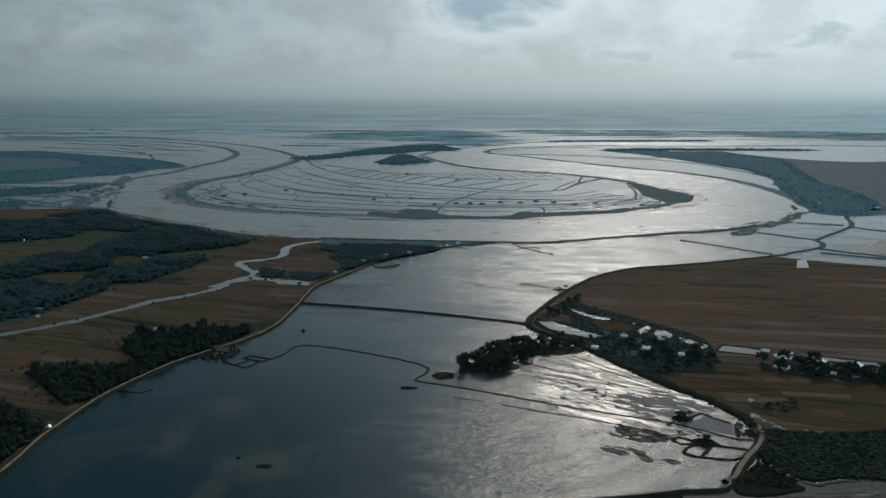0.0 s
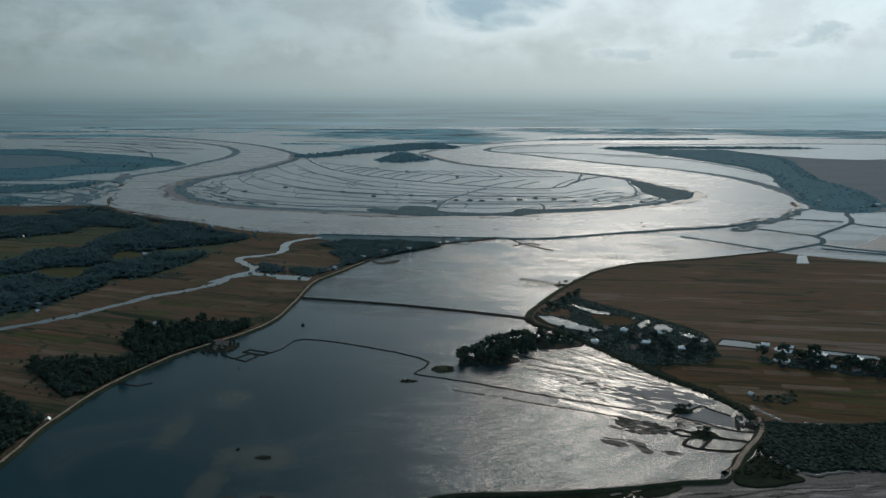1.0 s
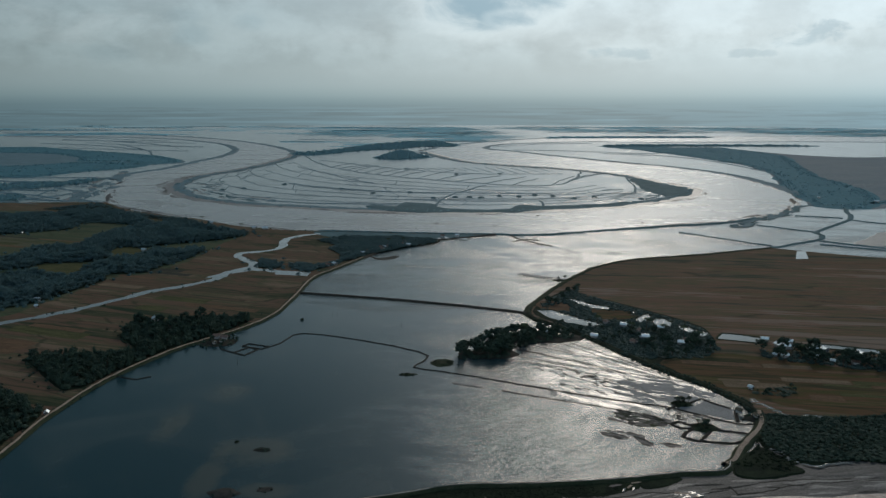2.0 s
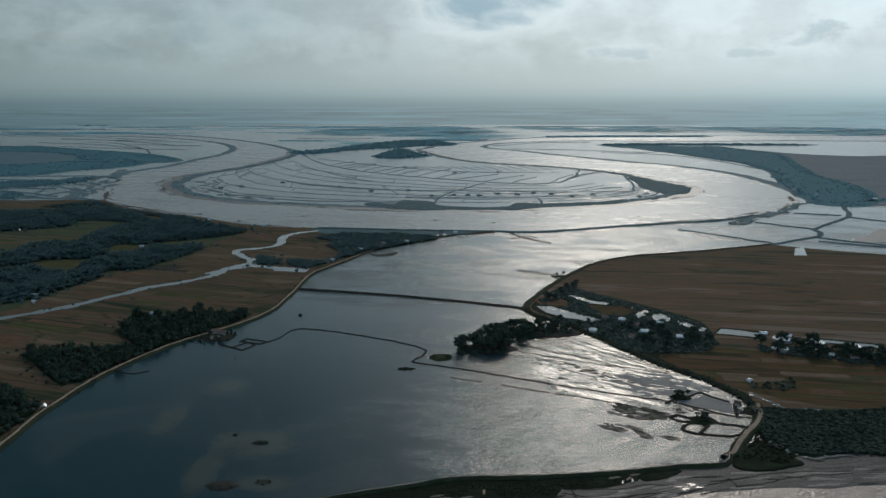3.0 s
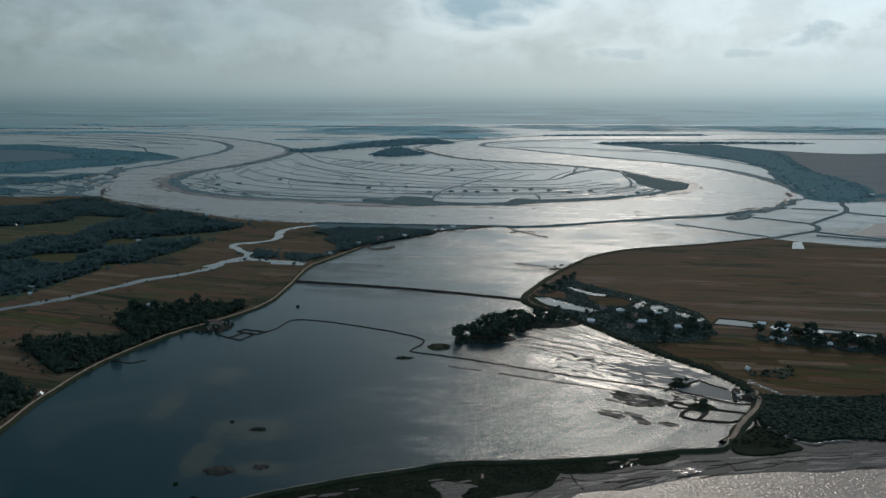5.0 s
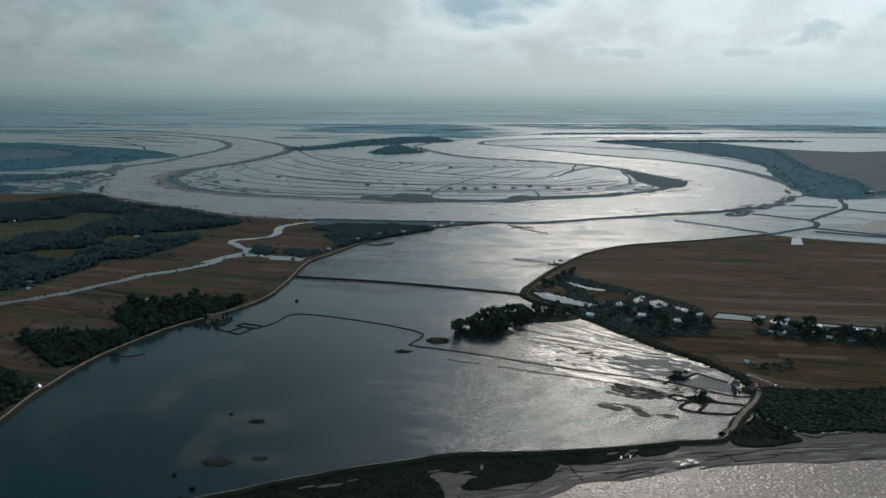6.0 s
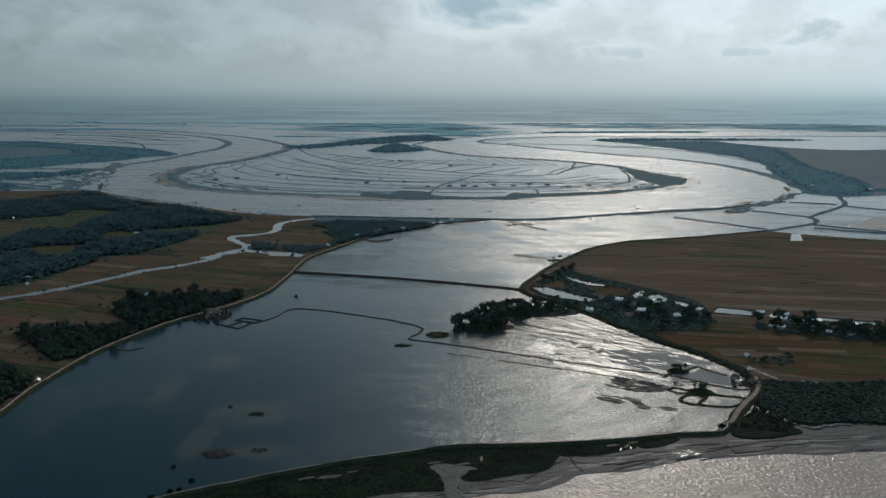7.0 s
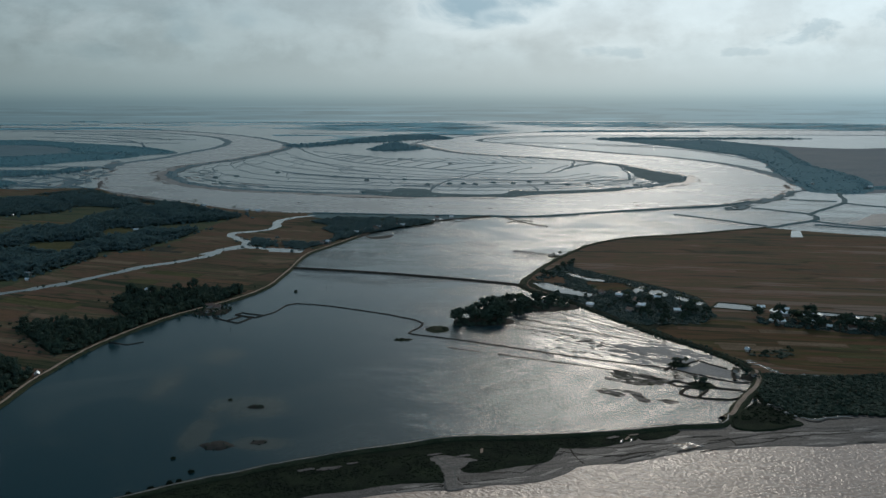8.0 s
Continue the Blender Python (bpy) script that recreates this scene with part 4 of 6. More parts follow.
for x, y, a, b in ((-40, 264, 3.4, 0.8), (-48, 263, 2.6, 0.5), (-32, 268, 1.6, 0.3), (-3, 275, 2.0, 0.5), (8, 274, 2.2, 0.4), (66, 290, 2.4, 0.4)):
    mud_patch(x, y, a, b, 0.35, x + 5, 0.62, M_MUD, "bare sliver of silt in the marsh grass", "mud")
flat("mudflat", [(-3, 276), (4, 274), (13, 271), (10, 269), (8, 265), (6, 263), (5, 256), (7, 250), (2, 249), (1, 256), (0, 263), (-3, 271)], 0.37, M_MUD, "bare mud where a gully cuts the marsh", "mudflat", 1.5, 1.0, (0.8, 0.1))
for pts in ([(4, 250), (5, 257), (4, 263), (2, 267), (-2, 273)], [(4, 264), (8, 268), (13, 271)]):
    structure(ribbon("water_gully", spline(pts, 1.0, False, 0.8), [(-0.14, 0.43), (0.14, 0.43)], M_POND, level=True), "thin bright gully through the mud", "gully")
for pts in ([(12, 262), (18, 261), (24, 262), (29, 261)], [(103, 288), (107, 288), (111, 290)], [(111, 290), (111, 283)], [(47, 284), (49, 278), (51, 268)], [(0, 270), (4, 271), (6, 269)], [(6, 255), (5, 259), (4, 263)], [(-15, 248), (-4, 252), (2, 252)],
            [(44, 282), (55, 281), (68, 282), (77, 285), (88, 285)], [(44, 278), (54, 276), (66, 275), (77, 278)], [(96, 278), (118, 285), (140, 292), (160, 295), (175, 296)], [(124, 294), (142, 296), (161, 297)], [(60, 274), (76, 278), (92, 283)], [(150, 303), (170, 306), (200, 304)]):
    structure(ribbon("runnel", spline(pts, 1.0, False, 1.2), [(-0.4, 0.10), (-0.16, 0.19), (0.16, 0.19), (0.4, 0.10)], M_DIKE, ragged=0.6), "dark wet runnel on the mudflat", "runnel")
flat("marsh", [(76, 292), (78, 289), (84, 290), (90, 293), (94, 297), (89, 298), (80, 296)], 0.34, M_MARSH, "dark green marsh grass below the dike", "marsh", 1.5, 1.0, (0.8, 0.1))
flat("mudflat", [(139, 322), (146, 309), (152, 304), (165, 309), (190, 307), (240, 303), (240, 296), (165, 300), (146, 300), (138, 304)], 0.30, M_MUD, "bare mud edge below the mangroves", "mudflat", 2.0, 2.0, (1.5, 0.1))

# ---- pond dikes inside the bend ----
ARC_MAIN = [(-402, 2250), (-304, 1925), (-198, 1710), (-94, 1587), (17, 1491), (117, 1426), (188, 1426), (244, 1526), (287, 1710)]
for pts, w in ((ARC_MAIN, 5.5), ([(-288, 1458), (-220, 1386), (-126, 1330), (-60, 1313), (40, 1305)], 3.0), ([(-322, 2043), (-161, 1836), (-29, 1710), (77, 1653), (240, 1653)], 3.2),
               ([(-15, 1138), (1, 1254), (69, 1426)], 4.0), ([(352, 1574), (328, 1386), (304, 1295)], 4.0), ([(359, 1386), (345, 1287), (307, 1215)], 4.0),
               ([(-342, 1836), (-177, 1526), (-128, 1458)], 2.0),
               ([(262, 1339), (304, 1358)], 3.0), ([(142, 1200), (140, 1140)], 3.0), ([(-342, 1254), (-221, 1179), (-119, 1160), (-19, 1140)], 3.0),
               ([(-60, 1220), (90, 1210), (220, 1240)], 1.8), ([(40, 1300), (190, 1290), (300, 1295)], 2.0)):
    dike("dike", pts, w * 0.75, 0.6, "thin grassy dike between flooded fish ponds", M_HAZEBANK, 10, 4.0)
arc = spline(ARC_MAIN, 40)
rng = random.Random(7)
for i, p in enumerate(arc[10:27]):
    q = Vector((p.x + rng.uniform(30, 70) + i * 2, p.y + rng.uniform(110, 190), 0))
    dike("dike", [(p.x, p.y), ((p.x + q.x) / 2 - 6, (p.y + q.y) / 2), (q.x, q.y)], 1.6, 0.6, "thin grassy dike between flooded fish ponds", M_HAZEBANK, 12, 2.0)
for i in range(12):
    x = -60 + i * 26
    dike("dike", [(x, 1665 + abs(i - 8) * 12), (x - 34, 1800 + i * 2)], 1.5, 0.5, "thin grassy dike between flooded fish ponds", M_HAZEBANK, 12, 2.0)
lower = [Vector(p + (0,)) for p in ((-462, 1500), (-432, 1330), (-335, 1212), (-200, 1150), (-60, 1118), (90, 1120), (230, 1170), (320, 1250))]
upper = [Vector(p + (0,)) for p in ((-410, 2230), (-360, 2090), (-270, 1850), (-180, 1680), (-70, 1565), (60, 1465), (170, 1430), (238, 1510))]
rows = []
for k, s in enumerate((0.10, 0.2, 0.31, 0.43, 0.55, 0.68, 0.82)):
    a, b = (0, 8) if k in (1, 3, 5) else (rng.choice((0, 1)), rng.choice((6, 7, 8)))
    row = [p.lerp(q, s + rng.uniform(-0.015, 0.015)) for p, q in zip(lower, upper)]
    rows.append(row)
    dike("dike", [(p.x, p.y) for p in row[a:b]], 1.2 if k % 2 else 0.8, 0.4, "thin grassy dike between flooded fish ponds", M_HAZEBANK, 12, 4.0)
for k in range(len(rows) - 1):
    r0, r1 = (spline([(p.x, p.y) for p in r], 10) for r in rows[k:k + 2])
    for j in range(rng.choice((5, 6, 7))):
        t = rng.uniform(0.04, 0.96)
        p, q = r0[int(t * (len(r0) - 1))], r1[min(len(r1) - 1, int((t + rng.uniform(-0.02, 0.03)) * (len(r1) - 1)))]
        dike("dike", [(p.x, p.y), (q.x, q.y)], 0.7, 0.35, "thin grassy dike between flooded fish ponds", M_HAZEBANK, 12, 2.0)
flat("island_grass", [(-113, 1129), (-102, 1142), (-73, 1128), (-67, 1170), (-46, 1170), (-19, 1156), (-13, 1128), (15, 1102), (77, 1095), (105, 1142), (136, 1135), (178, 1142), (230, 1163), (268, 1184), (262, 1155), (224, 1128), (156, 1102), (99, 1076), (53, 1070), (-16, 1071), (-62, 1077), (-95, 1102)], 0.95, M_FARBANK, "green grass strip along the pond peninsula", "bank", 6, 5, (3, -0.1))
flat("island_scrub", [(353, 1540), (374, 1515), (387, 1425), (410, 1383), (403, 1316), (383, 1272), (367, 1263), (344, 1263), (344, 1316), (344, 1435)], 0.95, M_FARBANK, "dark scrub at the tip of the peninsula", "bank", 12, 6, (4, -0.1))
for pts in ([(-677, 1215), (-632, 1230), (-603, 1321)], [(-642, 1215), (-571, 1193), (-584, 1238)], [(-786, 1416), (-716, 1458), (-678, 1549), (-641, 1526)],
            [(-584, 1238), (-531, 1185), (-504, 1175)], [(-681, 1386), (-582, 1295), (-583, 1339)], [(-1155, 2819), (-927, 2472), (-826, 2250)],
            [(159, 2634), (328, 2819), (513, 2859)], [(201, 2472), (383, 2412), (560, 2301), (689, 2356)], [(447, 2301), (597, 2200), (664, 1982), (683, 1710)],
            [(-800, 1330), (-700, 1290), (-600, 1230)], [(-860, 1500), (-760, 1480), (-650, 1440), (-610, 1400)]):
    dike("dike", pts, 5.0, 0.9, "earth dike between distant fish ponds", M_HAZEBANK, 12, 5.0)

# ---- plants ----
def ico():
    bm = bmesh.new()
    bmesh.ops.create_icosphere(bm, subdivisions=1, radius=1.0)
    v = np.array([p.co[:] for p in bm.verts])
    f = np.array([[q.index for q in p.verts] for p in bm.faces])
    bm.free()
    return v, f


ICO_V, ICO_F = ico()


def tuft(rs, leaves=26, rough=0.32, size=0.33, core=0.78):
    """An uneven clump of foliage about one metre in radius: a ragged core under a shell of loose leaf sprays."""
    v = ICO_V * core * (1 + rs.uniform(-rough, rough, (len(ICO_V), 1)))
    quads = []
    d = rs.normal(size=(leaves, 3))
    d /= np.linalg.norm(d, axis=1)[:, None]
    d[:, 2] = np.abs(d[:, 2]) * 0.8 + d[:, 2] * 0.2
    for q in d:
        c = q * rs.uniform(0.62, 1.2)
        a, b = rs.normal(size=3), rs.normal(size=3)
        a, b = a / np.linalg.norm(a) * size, b / np.linalg.norm(b) * size * 0.75
        quads += [c - a, c + b, c + a]
    n = len(v)
    faces = [tuple(f) for f in ICO_F] + [(n + 3 * i, n + 3 * i + 1, n + 3 * i + 2) for i in range(leaves)]
    return np.vstack([v, np.array(quads)]), faces


def clumps(name, spots, material, seed, leaves=26, soft=False, core=0.78, size=0.33):
    """One mesh of many clumps; spots are rows of x, y, z, radius, height."""
    rs = np.random.RandomState(seed)
    kinds = [tuft(rs, leaves, 0.32, size, core) for _ in range(5)]
    V, F, off = [], [], 0
    for i, (x, y, z, r, h) in enumerate(spots):
        v, f = kinds[i % 5]
        t = rs.uniform(0, 6.283)
        c, s = math.cos(t), math.sin(t)
        w = np.column_stack([(v[:, 0] * c - v[:, 1] * s) * r + x, (v[:, 0] * s + v[:, 1] * c) * r + y, v[:, 2] * h + z])
        V.append(w)
        F += [tuple(k + off for k in q) for q in f]
        off += len(v)
    me = bpy.data.meshes.new(name)
    me.from_pydata(np.vstack(V).tolist(), [], F)
    me.materials.append(material)
    if soft:
        me.shade_smooth()
    return new(name, me)


def stuff(ob, label, category):
    return tagged(ob, label, category, kind="stuff")


def tree_kind(seed, height, spread, bare):
    """A broad-leaved tree: tapered trunk, limbs, and a crown of many clumps."""
    rs = np.random.RandomState(seed)
    root = new("tree")
    bm = bmesh.new()

    def limb(a, b, ra, rb):
        q = (Vector(b) - Vector(a))
        m = Matrix.Translation((Vector(a) + Vector(b)) / 2) @ q.to_track_quat("Z", "Y").to_matrix().to_4x4()
        bmesh.ops.create_cone(bm, cap_ends=True, segments=6, radius1=ra, radius2=rb, depth=q.length, matrix=m)
    top = (rs.uniform(-0.4, 0.4), rs.uniform(-0.4, 0.4), height * 0.62)
    fork = (top[0] * 0.5, top[1] * 0.5, height * bare)
    limb((0, 0, -0.4), fork, height * 0.026, height * 0.018)
    limb(fork, top, height * 0.018, height * 0.008)
    ends = []
    for k in range(5):
        t = k * 1.257 + rs.uniform(-0.4, 0.4)
        e = (math.cos(t) * spread * rs.uniform(0.45, 0.8), math.sin(t) * spread * rs.uniform(0.45, 0.8), height * rs.uniform(0.5, 0.8))
        limb(fork, e, height * 0.012, height * 0.004)
        ends.append(e)
    part("trunk", bm, M_BARK, root, "grey brown branching trunk")
    spots = [(*e, spread * rs.uniform(0.30, 0.42), height * rs.uniform(0.11, 0.17)) for e in ends]
    spots.append((top[0], top[1], height * 0.82, spread * 0.42, height * 0.17))
    for k in range(9):
        t, d = rs.uniform(0, 6.283), spread * math.sqrt(rs.uniform(0.02, 0.8))
        z = height * (0.88 - 0.36 * (d / spread) ** 2) - height * rs.uniform(0.0, 0.22)
        spots.append((math.cos(t) * d, math.sin(t) * d, z, spread * rs.uniform(0.2, 0.36), height * rs.uniform(0.07, 0.13)))
    crown = clumps("crown", spots, M_LEAF, seed + 50, 64)
    crown.parent = root
    return root


def palm_kind(seed, height):
    rs = np.random.RandomState(seed)
    root = new("palm_tree")
    lean = rs.uniform(-0.1, 0.1, 2) * height
    path = [Vector((lean[0] * (k / 6) ** 2, lean[1] * (k / 6) ** 2, height * k / 6 - 0.3)) for k in range(7)]
    verts, faces = [], []
    for k, p in enumerate(path):
        r = 0.20 - 0.015 * k
        verts += [p + Vector((r * math.cos(a * 1.047), r * math.sin(a * 1.047), 0)) for a in range(6)]
    for k in range(6):
        for a in range(6):
            b = (a + 1) % 6
            faces.append((k * 6 + a, k * 6 + b, k * 6 + 6 + b, k * 6 + 6 + a))
    solid("trunk", verts, faces, M_BARK, root, "slender leaning grey palm trunk")
    top = path[-1]
    for k in range(12):
        t = k * 0.5236 + rs.uniform(-0.2, 0.2)
        up, length = rs.uniform(0.1, 0.8), rs.uniform(2.4, 3.2)
        verts, faces = [], []
        side = Vector((-math.sin(t), math.cos(t), 0))
        for j in range(6):
            s = j / 5
            p = top + Vector((math.cos(t) * length * s, math.sin(t) * length * s, length * (up * s - (0.55 + up * 0.6) * s * s)))
            w = 0.55 * math.sin(math.pi * min(1, s * 0.85 + 0.12))
            verts += [p - side * w - Vector((0, 0, w * 0.6)), p, p + side * w - Vector((0, 0, w * 0.6))]
        for j in range(5):
            for q in range(2):
                faces.append((j * 3 + q, j * 3 + 3 + q, j * 3 + 4 + q, j * 3 + 1 + q))
        solid("frond", verts, faces, M_PALM, root)
    return root


TREE_LABELS = ["tall dark green broad-leaved tree with dense crown", "spreading dark green tree with uneven crown", "small round dark green tree", "slim dark green tree with open crown"]
KINDS = []
for i, (h, s, b) in enumerate(((11.5, 4.2, 0.3), (9.0, 4.6, 0.28), (6.5, 3.2, 0.22), (10.5, 3.0, 0.35), (12.5, 4.8, 0.3), (8.0, 3.6, 0.25))):
    k = tree_kind(20 + i, h, s, b)
    tagged(k, TREE_LABELS[(0, 1, 2, 3, 0, 2)[i]], "tree", "trees in the groves")
    KINDS.append(k)
used_kind = [False] * len(KINDS)


def plant(i, x, y, z, turn, size):
    m = pose(x, y, z, 0, 0, turn)
    if used_kind[i]:
        ob = copy_thing(KINDS[i], m)
    else:
        ob, used_kind[i] = KINDS[i], True
        ob.matrix_basis = m
    ob.scale = (size, size, size * 0.98)
    return ob


W_SHORE = [(-207, 491), (-212, 520), (-183, 523), (-172, 535), (-148, 535), (-136, 535), (-133, 529), (-143, 505), (-155, 483), (-167, 466), (-180, 454), (-195, 472)]
W_SHORE_B = [(-244, 443), (-240, 454), (-215, 452), (-198, 456), (-180, 454), (-169, 464), (-174, 445), (-184, 419), (-189, 400), (-197, 393), (-206, 400), (-224, 421)]
W_CORNER = [(-260, 396), (-226, 390), (-206, 374), (-195, 366), (-193, 356), (-193, 334), (-194, 308), (-215, 296), (-260, 290)]
W_CLUMP = [(6, 448), (11, 446), (22, 447), (35, 448), (40, 465), (51, 475), (59, 480), (70, 485), (83, 490), (80, 506), (67, 510), (50, 506), (36, 490), (28, 468), (12, 462)]
W_SHORE_R = [(70, 573), (92, 608), (106, 635), (106, 618), (94, 591), (73, 559)]
W_VILLAGE_R = [(80, 529), (117, 506), (135, 505), (165, 466), (155, 453), (128, 446), (112, 462), (95, 484), (74, 515)]
W_ROW = [(189, 462), (208, 459), (255, 442), (310, 420), (300, 405), (245, 423), (200, 441), (186, 448)]
W_SMALL = [(158, 392), (183, 401), (181, 393), (175, 385), (160, 386)]
W_MANGROVE = [(147, 356), (152, 363), (166, 361), (179, 359), (211, 361), (300, 361), (290, 312), (209, 306), (182, 311), (168, 313), (154, 310), (146, 312), (144, 318), (142, 323), (139, 327), (141, 338)]
# near-black sheets paint the shade of the shore trees onto the ground
for poly in (W_SHORE, W_SHORE_B, W_CORNER):
    flat("woods_ground", poly, LAND_Z + 0.04, M_MARSH, "near-black ground under the trees, shade painted in", "land", 2.5, 3.0, (0.6, LAND_Z - 0.02))
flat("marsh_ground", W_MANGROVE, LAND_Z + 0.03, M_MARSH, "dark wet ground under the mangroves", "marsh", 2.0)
rng = random.Random(11)
for poly, gap, small in ((W_SHORE, 11.0, 0.85), (W_SHORE_B, 11.0, 0.72), (W_CORNER, 14.0, 0.8), (W_CLUMP, 5.6, 1.0), (W_SHORE_R, 7.0, 0.6), (W_VILLAGE_R, 8.5, 0.62), (W_ROW, 6.6, 0.85), (W_SMALL, 5.0, 0.3), (W_MANGROVE, 30.0, 0.5)):
    for x, y in scatter(poly, gap, rng):
        if any(inside(x, y, q) for q in EAST_PONDS):
            continue
        i = rng.choice((0, 1, 1, 2, 2, 3, 4, 5, 5))
        plant(i, x, y, LAND_Z - 0.05 if poly is not W_CLUMP else 0.4, rng.uniform(0, 360), small * rng.uniform(0.75, 1.15) * (0.55 if poly is W_CLUMP and x > 50 or poly is W_VILLAGE_R and x < 112 else 1.0))
    low = [(x, y, LAND_Z + 0.3, rng.uniform(1.2, 2.6), rng.uniform(0.8, 2.2) * small) for x, y in scatter(poly, 5.0 if poly is W_VILLAGE_R else 3.2, rng) if not any(inside(x, y, q) for q in EAST_PONDS)]
    if poly is W_CLUMP:
        low = [(x, y, 0.5, r, h * 1.1) for x, y, _, r, h in low]
    if poly in (W_SHORE, W_SHORE_B, W_CORNER):
        low = [(x, y, LAND_Z + k * 0.5, rng.uniform(1.1, 2.2), k * rng.uniform(0.5, 0.7)) for x, y in scatter(poly, 2.7, rng) for k in (rng.uniform(1.4, 4.6) * (1.1 + 0.8 * noise.noise(Vector((x * 0.09, y * 0.09, 6)))),)]
    if poly is W_MANGROVE:
        low = [(x, y, LAND_Z + 0.4, rng.uniform(0.7, 1.5), rng.uniform(0.4, 1.0) * (1.0 + 0.6 * noise.noise(Vector((x * 0.05, y * 0.08, 4))))) for x, y in scatter(poly, 1.6, rng)]
    if low:
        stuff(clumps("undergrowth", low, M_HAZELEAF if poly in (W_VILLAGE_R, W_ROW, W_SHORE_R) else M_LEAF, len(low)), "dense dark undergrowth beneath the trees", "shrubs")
brush = [(x, y, 0.5, rng.uniform(0.6, 1.3), rng.uniform(0.6, 1.6)) for x, y in scatter([(-156, 472), (-149, 486), (-139, 501), (-131, 486), (-132, 474), (-140, 468), (-150, 466)], 2.4, rng) if rng.random() < 0.6]
stuff(clumps("undergrowth", brush, M_LEAF, 77), "low dark brush along the village shore", "shrubs")
palms = [palm_kind(5, 7.0), palm_kind(6, 8.5)]
for k in palms:
    tagged(k, "coconut palm with drooping fronds", "palm tree", "palms")
spots = [(-240, 938), (-300, 985), (-420, 1066), (-180, 500), (120, 500), (131, 505), (140, 496), (150, 486), (157, 478), (100, 512), (210, 452), (248, 437), (30, 460), (50, 490), (-45, 826), (-60, 812)]
for i, (x, y) in enumerate(spots):
    m = pose(x, y - (14 if y > 930 else 0), LAND_Z, 0, 0, i * 77)
    if i < 2:
        palms[i].matrix_basis = m
    else:
        copy_thing(palms[i % 2], m)

# larger woods further off
ROAD_PATH = [(p.x, p.y) for p in spline(ROAD_LEFT, 4.0)]
flat("grass_ground", [(62, 547), (75, 585), (98, 622), (104, 602), (128, 578), (166, 524), (170, 495), (161, 462), (142, 451), (124, 441), (134, 413), (149, 387), (145, 389), (135, 406), (125, 421), (118, 433), (107, 456), (95, 481), (82, 511)], LAND_Z + 0.03, M_MARSH, "dark grass among trees and small ponds", "grass", 1.0)
PLOTS_R = [[(67, 576), (74, 583), (86, 580), (91, 564), (87, 551), (70, 560)], [(102, 561), (131, 551), (131, 532), (107, 529)]]
flat("field_plot", PLOTS_R[0], LAND_Z + 0.06, M_RUST_SOIL, "small rust brown plot beside the dike", "field", 1.0, 2.0, (0.3, LAND_Z))
flat("field_plot", PLOTS_R[1], LAND_Z + 0.06, M_DUSK, "small olive plot among the ponds", "field", 1.0, 2.0, (0.3, LAND_Z))
rng = random.Random(55)
top = [(x, y, LAND_Z + 0.1, rng.uniform(1.0, 2.3), rng.uniform(0.5, 1.7)) for x, y in scatter([(66, 550), (78, 585), (98, 618), (126, 575), (164, 522), (170, 497), (164, 462), (150, 449), (122, 446), (108, 450), (98, 480), (82, 512)], 2.1, rng) if not any(inside(x, y, q) for q in EAST_PONDS + PLOTS_R)]
stuff(clumps("undergrowth", top, M_HAZELEAF, 56, 20), "dark low scrub among the ponds", "shrubs")
for x, y, k, sz in ((119, 347, 5, 0.42), (121, 349, 2, 0.5), (117, 350, 2, 0.45), (115, 377, 5, 0.46), (118, 377, 2, 0.5), (121, 378, 5, 0.42), (147, 361, 2, 0.4), (143, 357, 5, 0.3), (100, 656, 2, 0.6), (94, 654, 5, 0.4), (-146, 480, 5, 0.5), (-137, 473, 2, 0.5)):
    plant(k, x, y, 0.7, x * 31 % 360, sz)
W_BANK = [(-640, 1040), (-576, 1036), (-534, 1042), (-496, 1072), (-460, 1060), (-431, 1054), (-388, 1008), (-356, 962), (-355, 947), (-386, 957), (-430, 972), (-447, 962), (-439, 924), (-464, 902), (-493, 885), (-560, 864), (-640, 870)]
W_NW = [(-520, 712), (-412, 734), (-416, 794), (-378, 811), (-385, 856), (-381, 910), (-358, 928), (-354, 962), (-312, 972), (-274, 924), (-249, 914), (-226, 897), (-224, 880), (-236, 856), (-269, 833), (-303, 811), (-310, 800), (-336, 808), (-334, 777), (-320, 749), (-330, 728), (-371, 722), (-374, 703), (-391, 695), (-480, 675)]
W_MID = [(-480, 642), (-374, 672), (-355, 674), (-341, 668), (-318, 668), (-322, 690), (-322, 715), (-314, 738), (-296, 746), (-286, 770), (-262, 800), (-244, 790), (-238, 794), (-244, 755), (-258, 703), (-261, 682), (-292, 675), (-287, 651), (-296, 609), (-301, 584), (-317, 559), (-345, 536), (-430, 520)]
W_VILLAGE = [(-106, 775), (-120, 800), (-112, 818), (-138, 846), (-122, 862), (-96, 872), (-49, 868), (-10, 856), (-11, 835), (-27, 818), (-46, 803), (-56, 788), (-76, 766), (-88, 741), (-97, 735), (-104, 764)]
W_CREEK = [(-143, 716), (-136, 725), (-122, 716), (-107, 725), (-98, 745), (-94, 739), (-102, 716), (-114, 697), (-120, 688), (-125, 688), (-140, 705)]
W_BROOK = [(-176, 725), (-172, 737), (-161, 734), (-148, 708), (-157, 699), (-167, 704)]
W_HEDGE = [(-560, 1100), (-506, 1160), (-445, 1085), (-374, 1030), (-319, 998), (-330, 985), (-400, 1020), (-480, 1070)]
flat("grass_bank", [(-150, 905), (-93, 900), (-41, 892), (10, 887), (50, 883), (20, 870), (-10, 858), (-49, 868), (-96, 870), (-130, 872)], LAND_Z + 0.035, M_FARBANK, "dark grass between village wood and river dike", "grass", 3.0, 5.0, (0.3, LAND_Z))
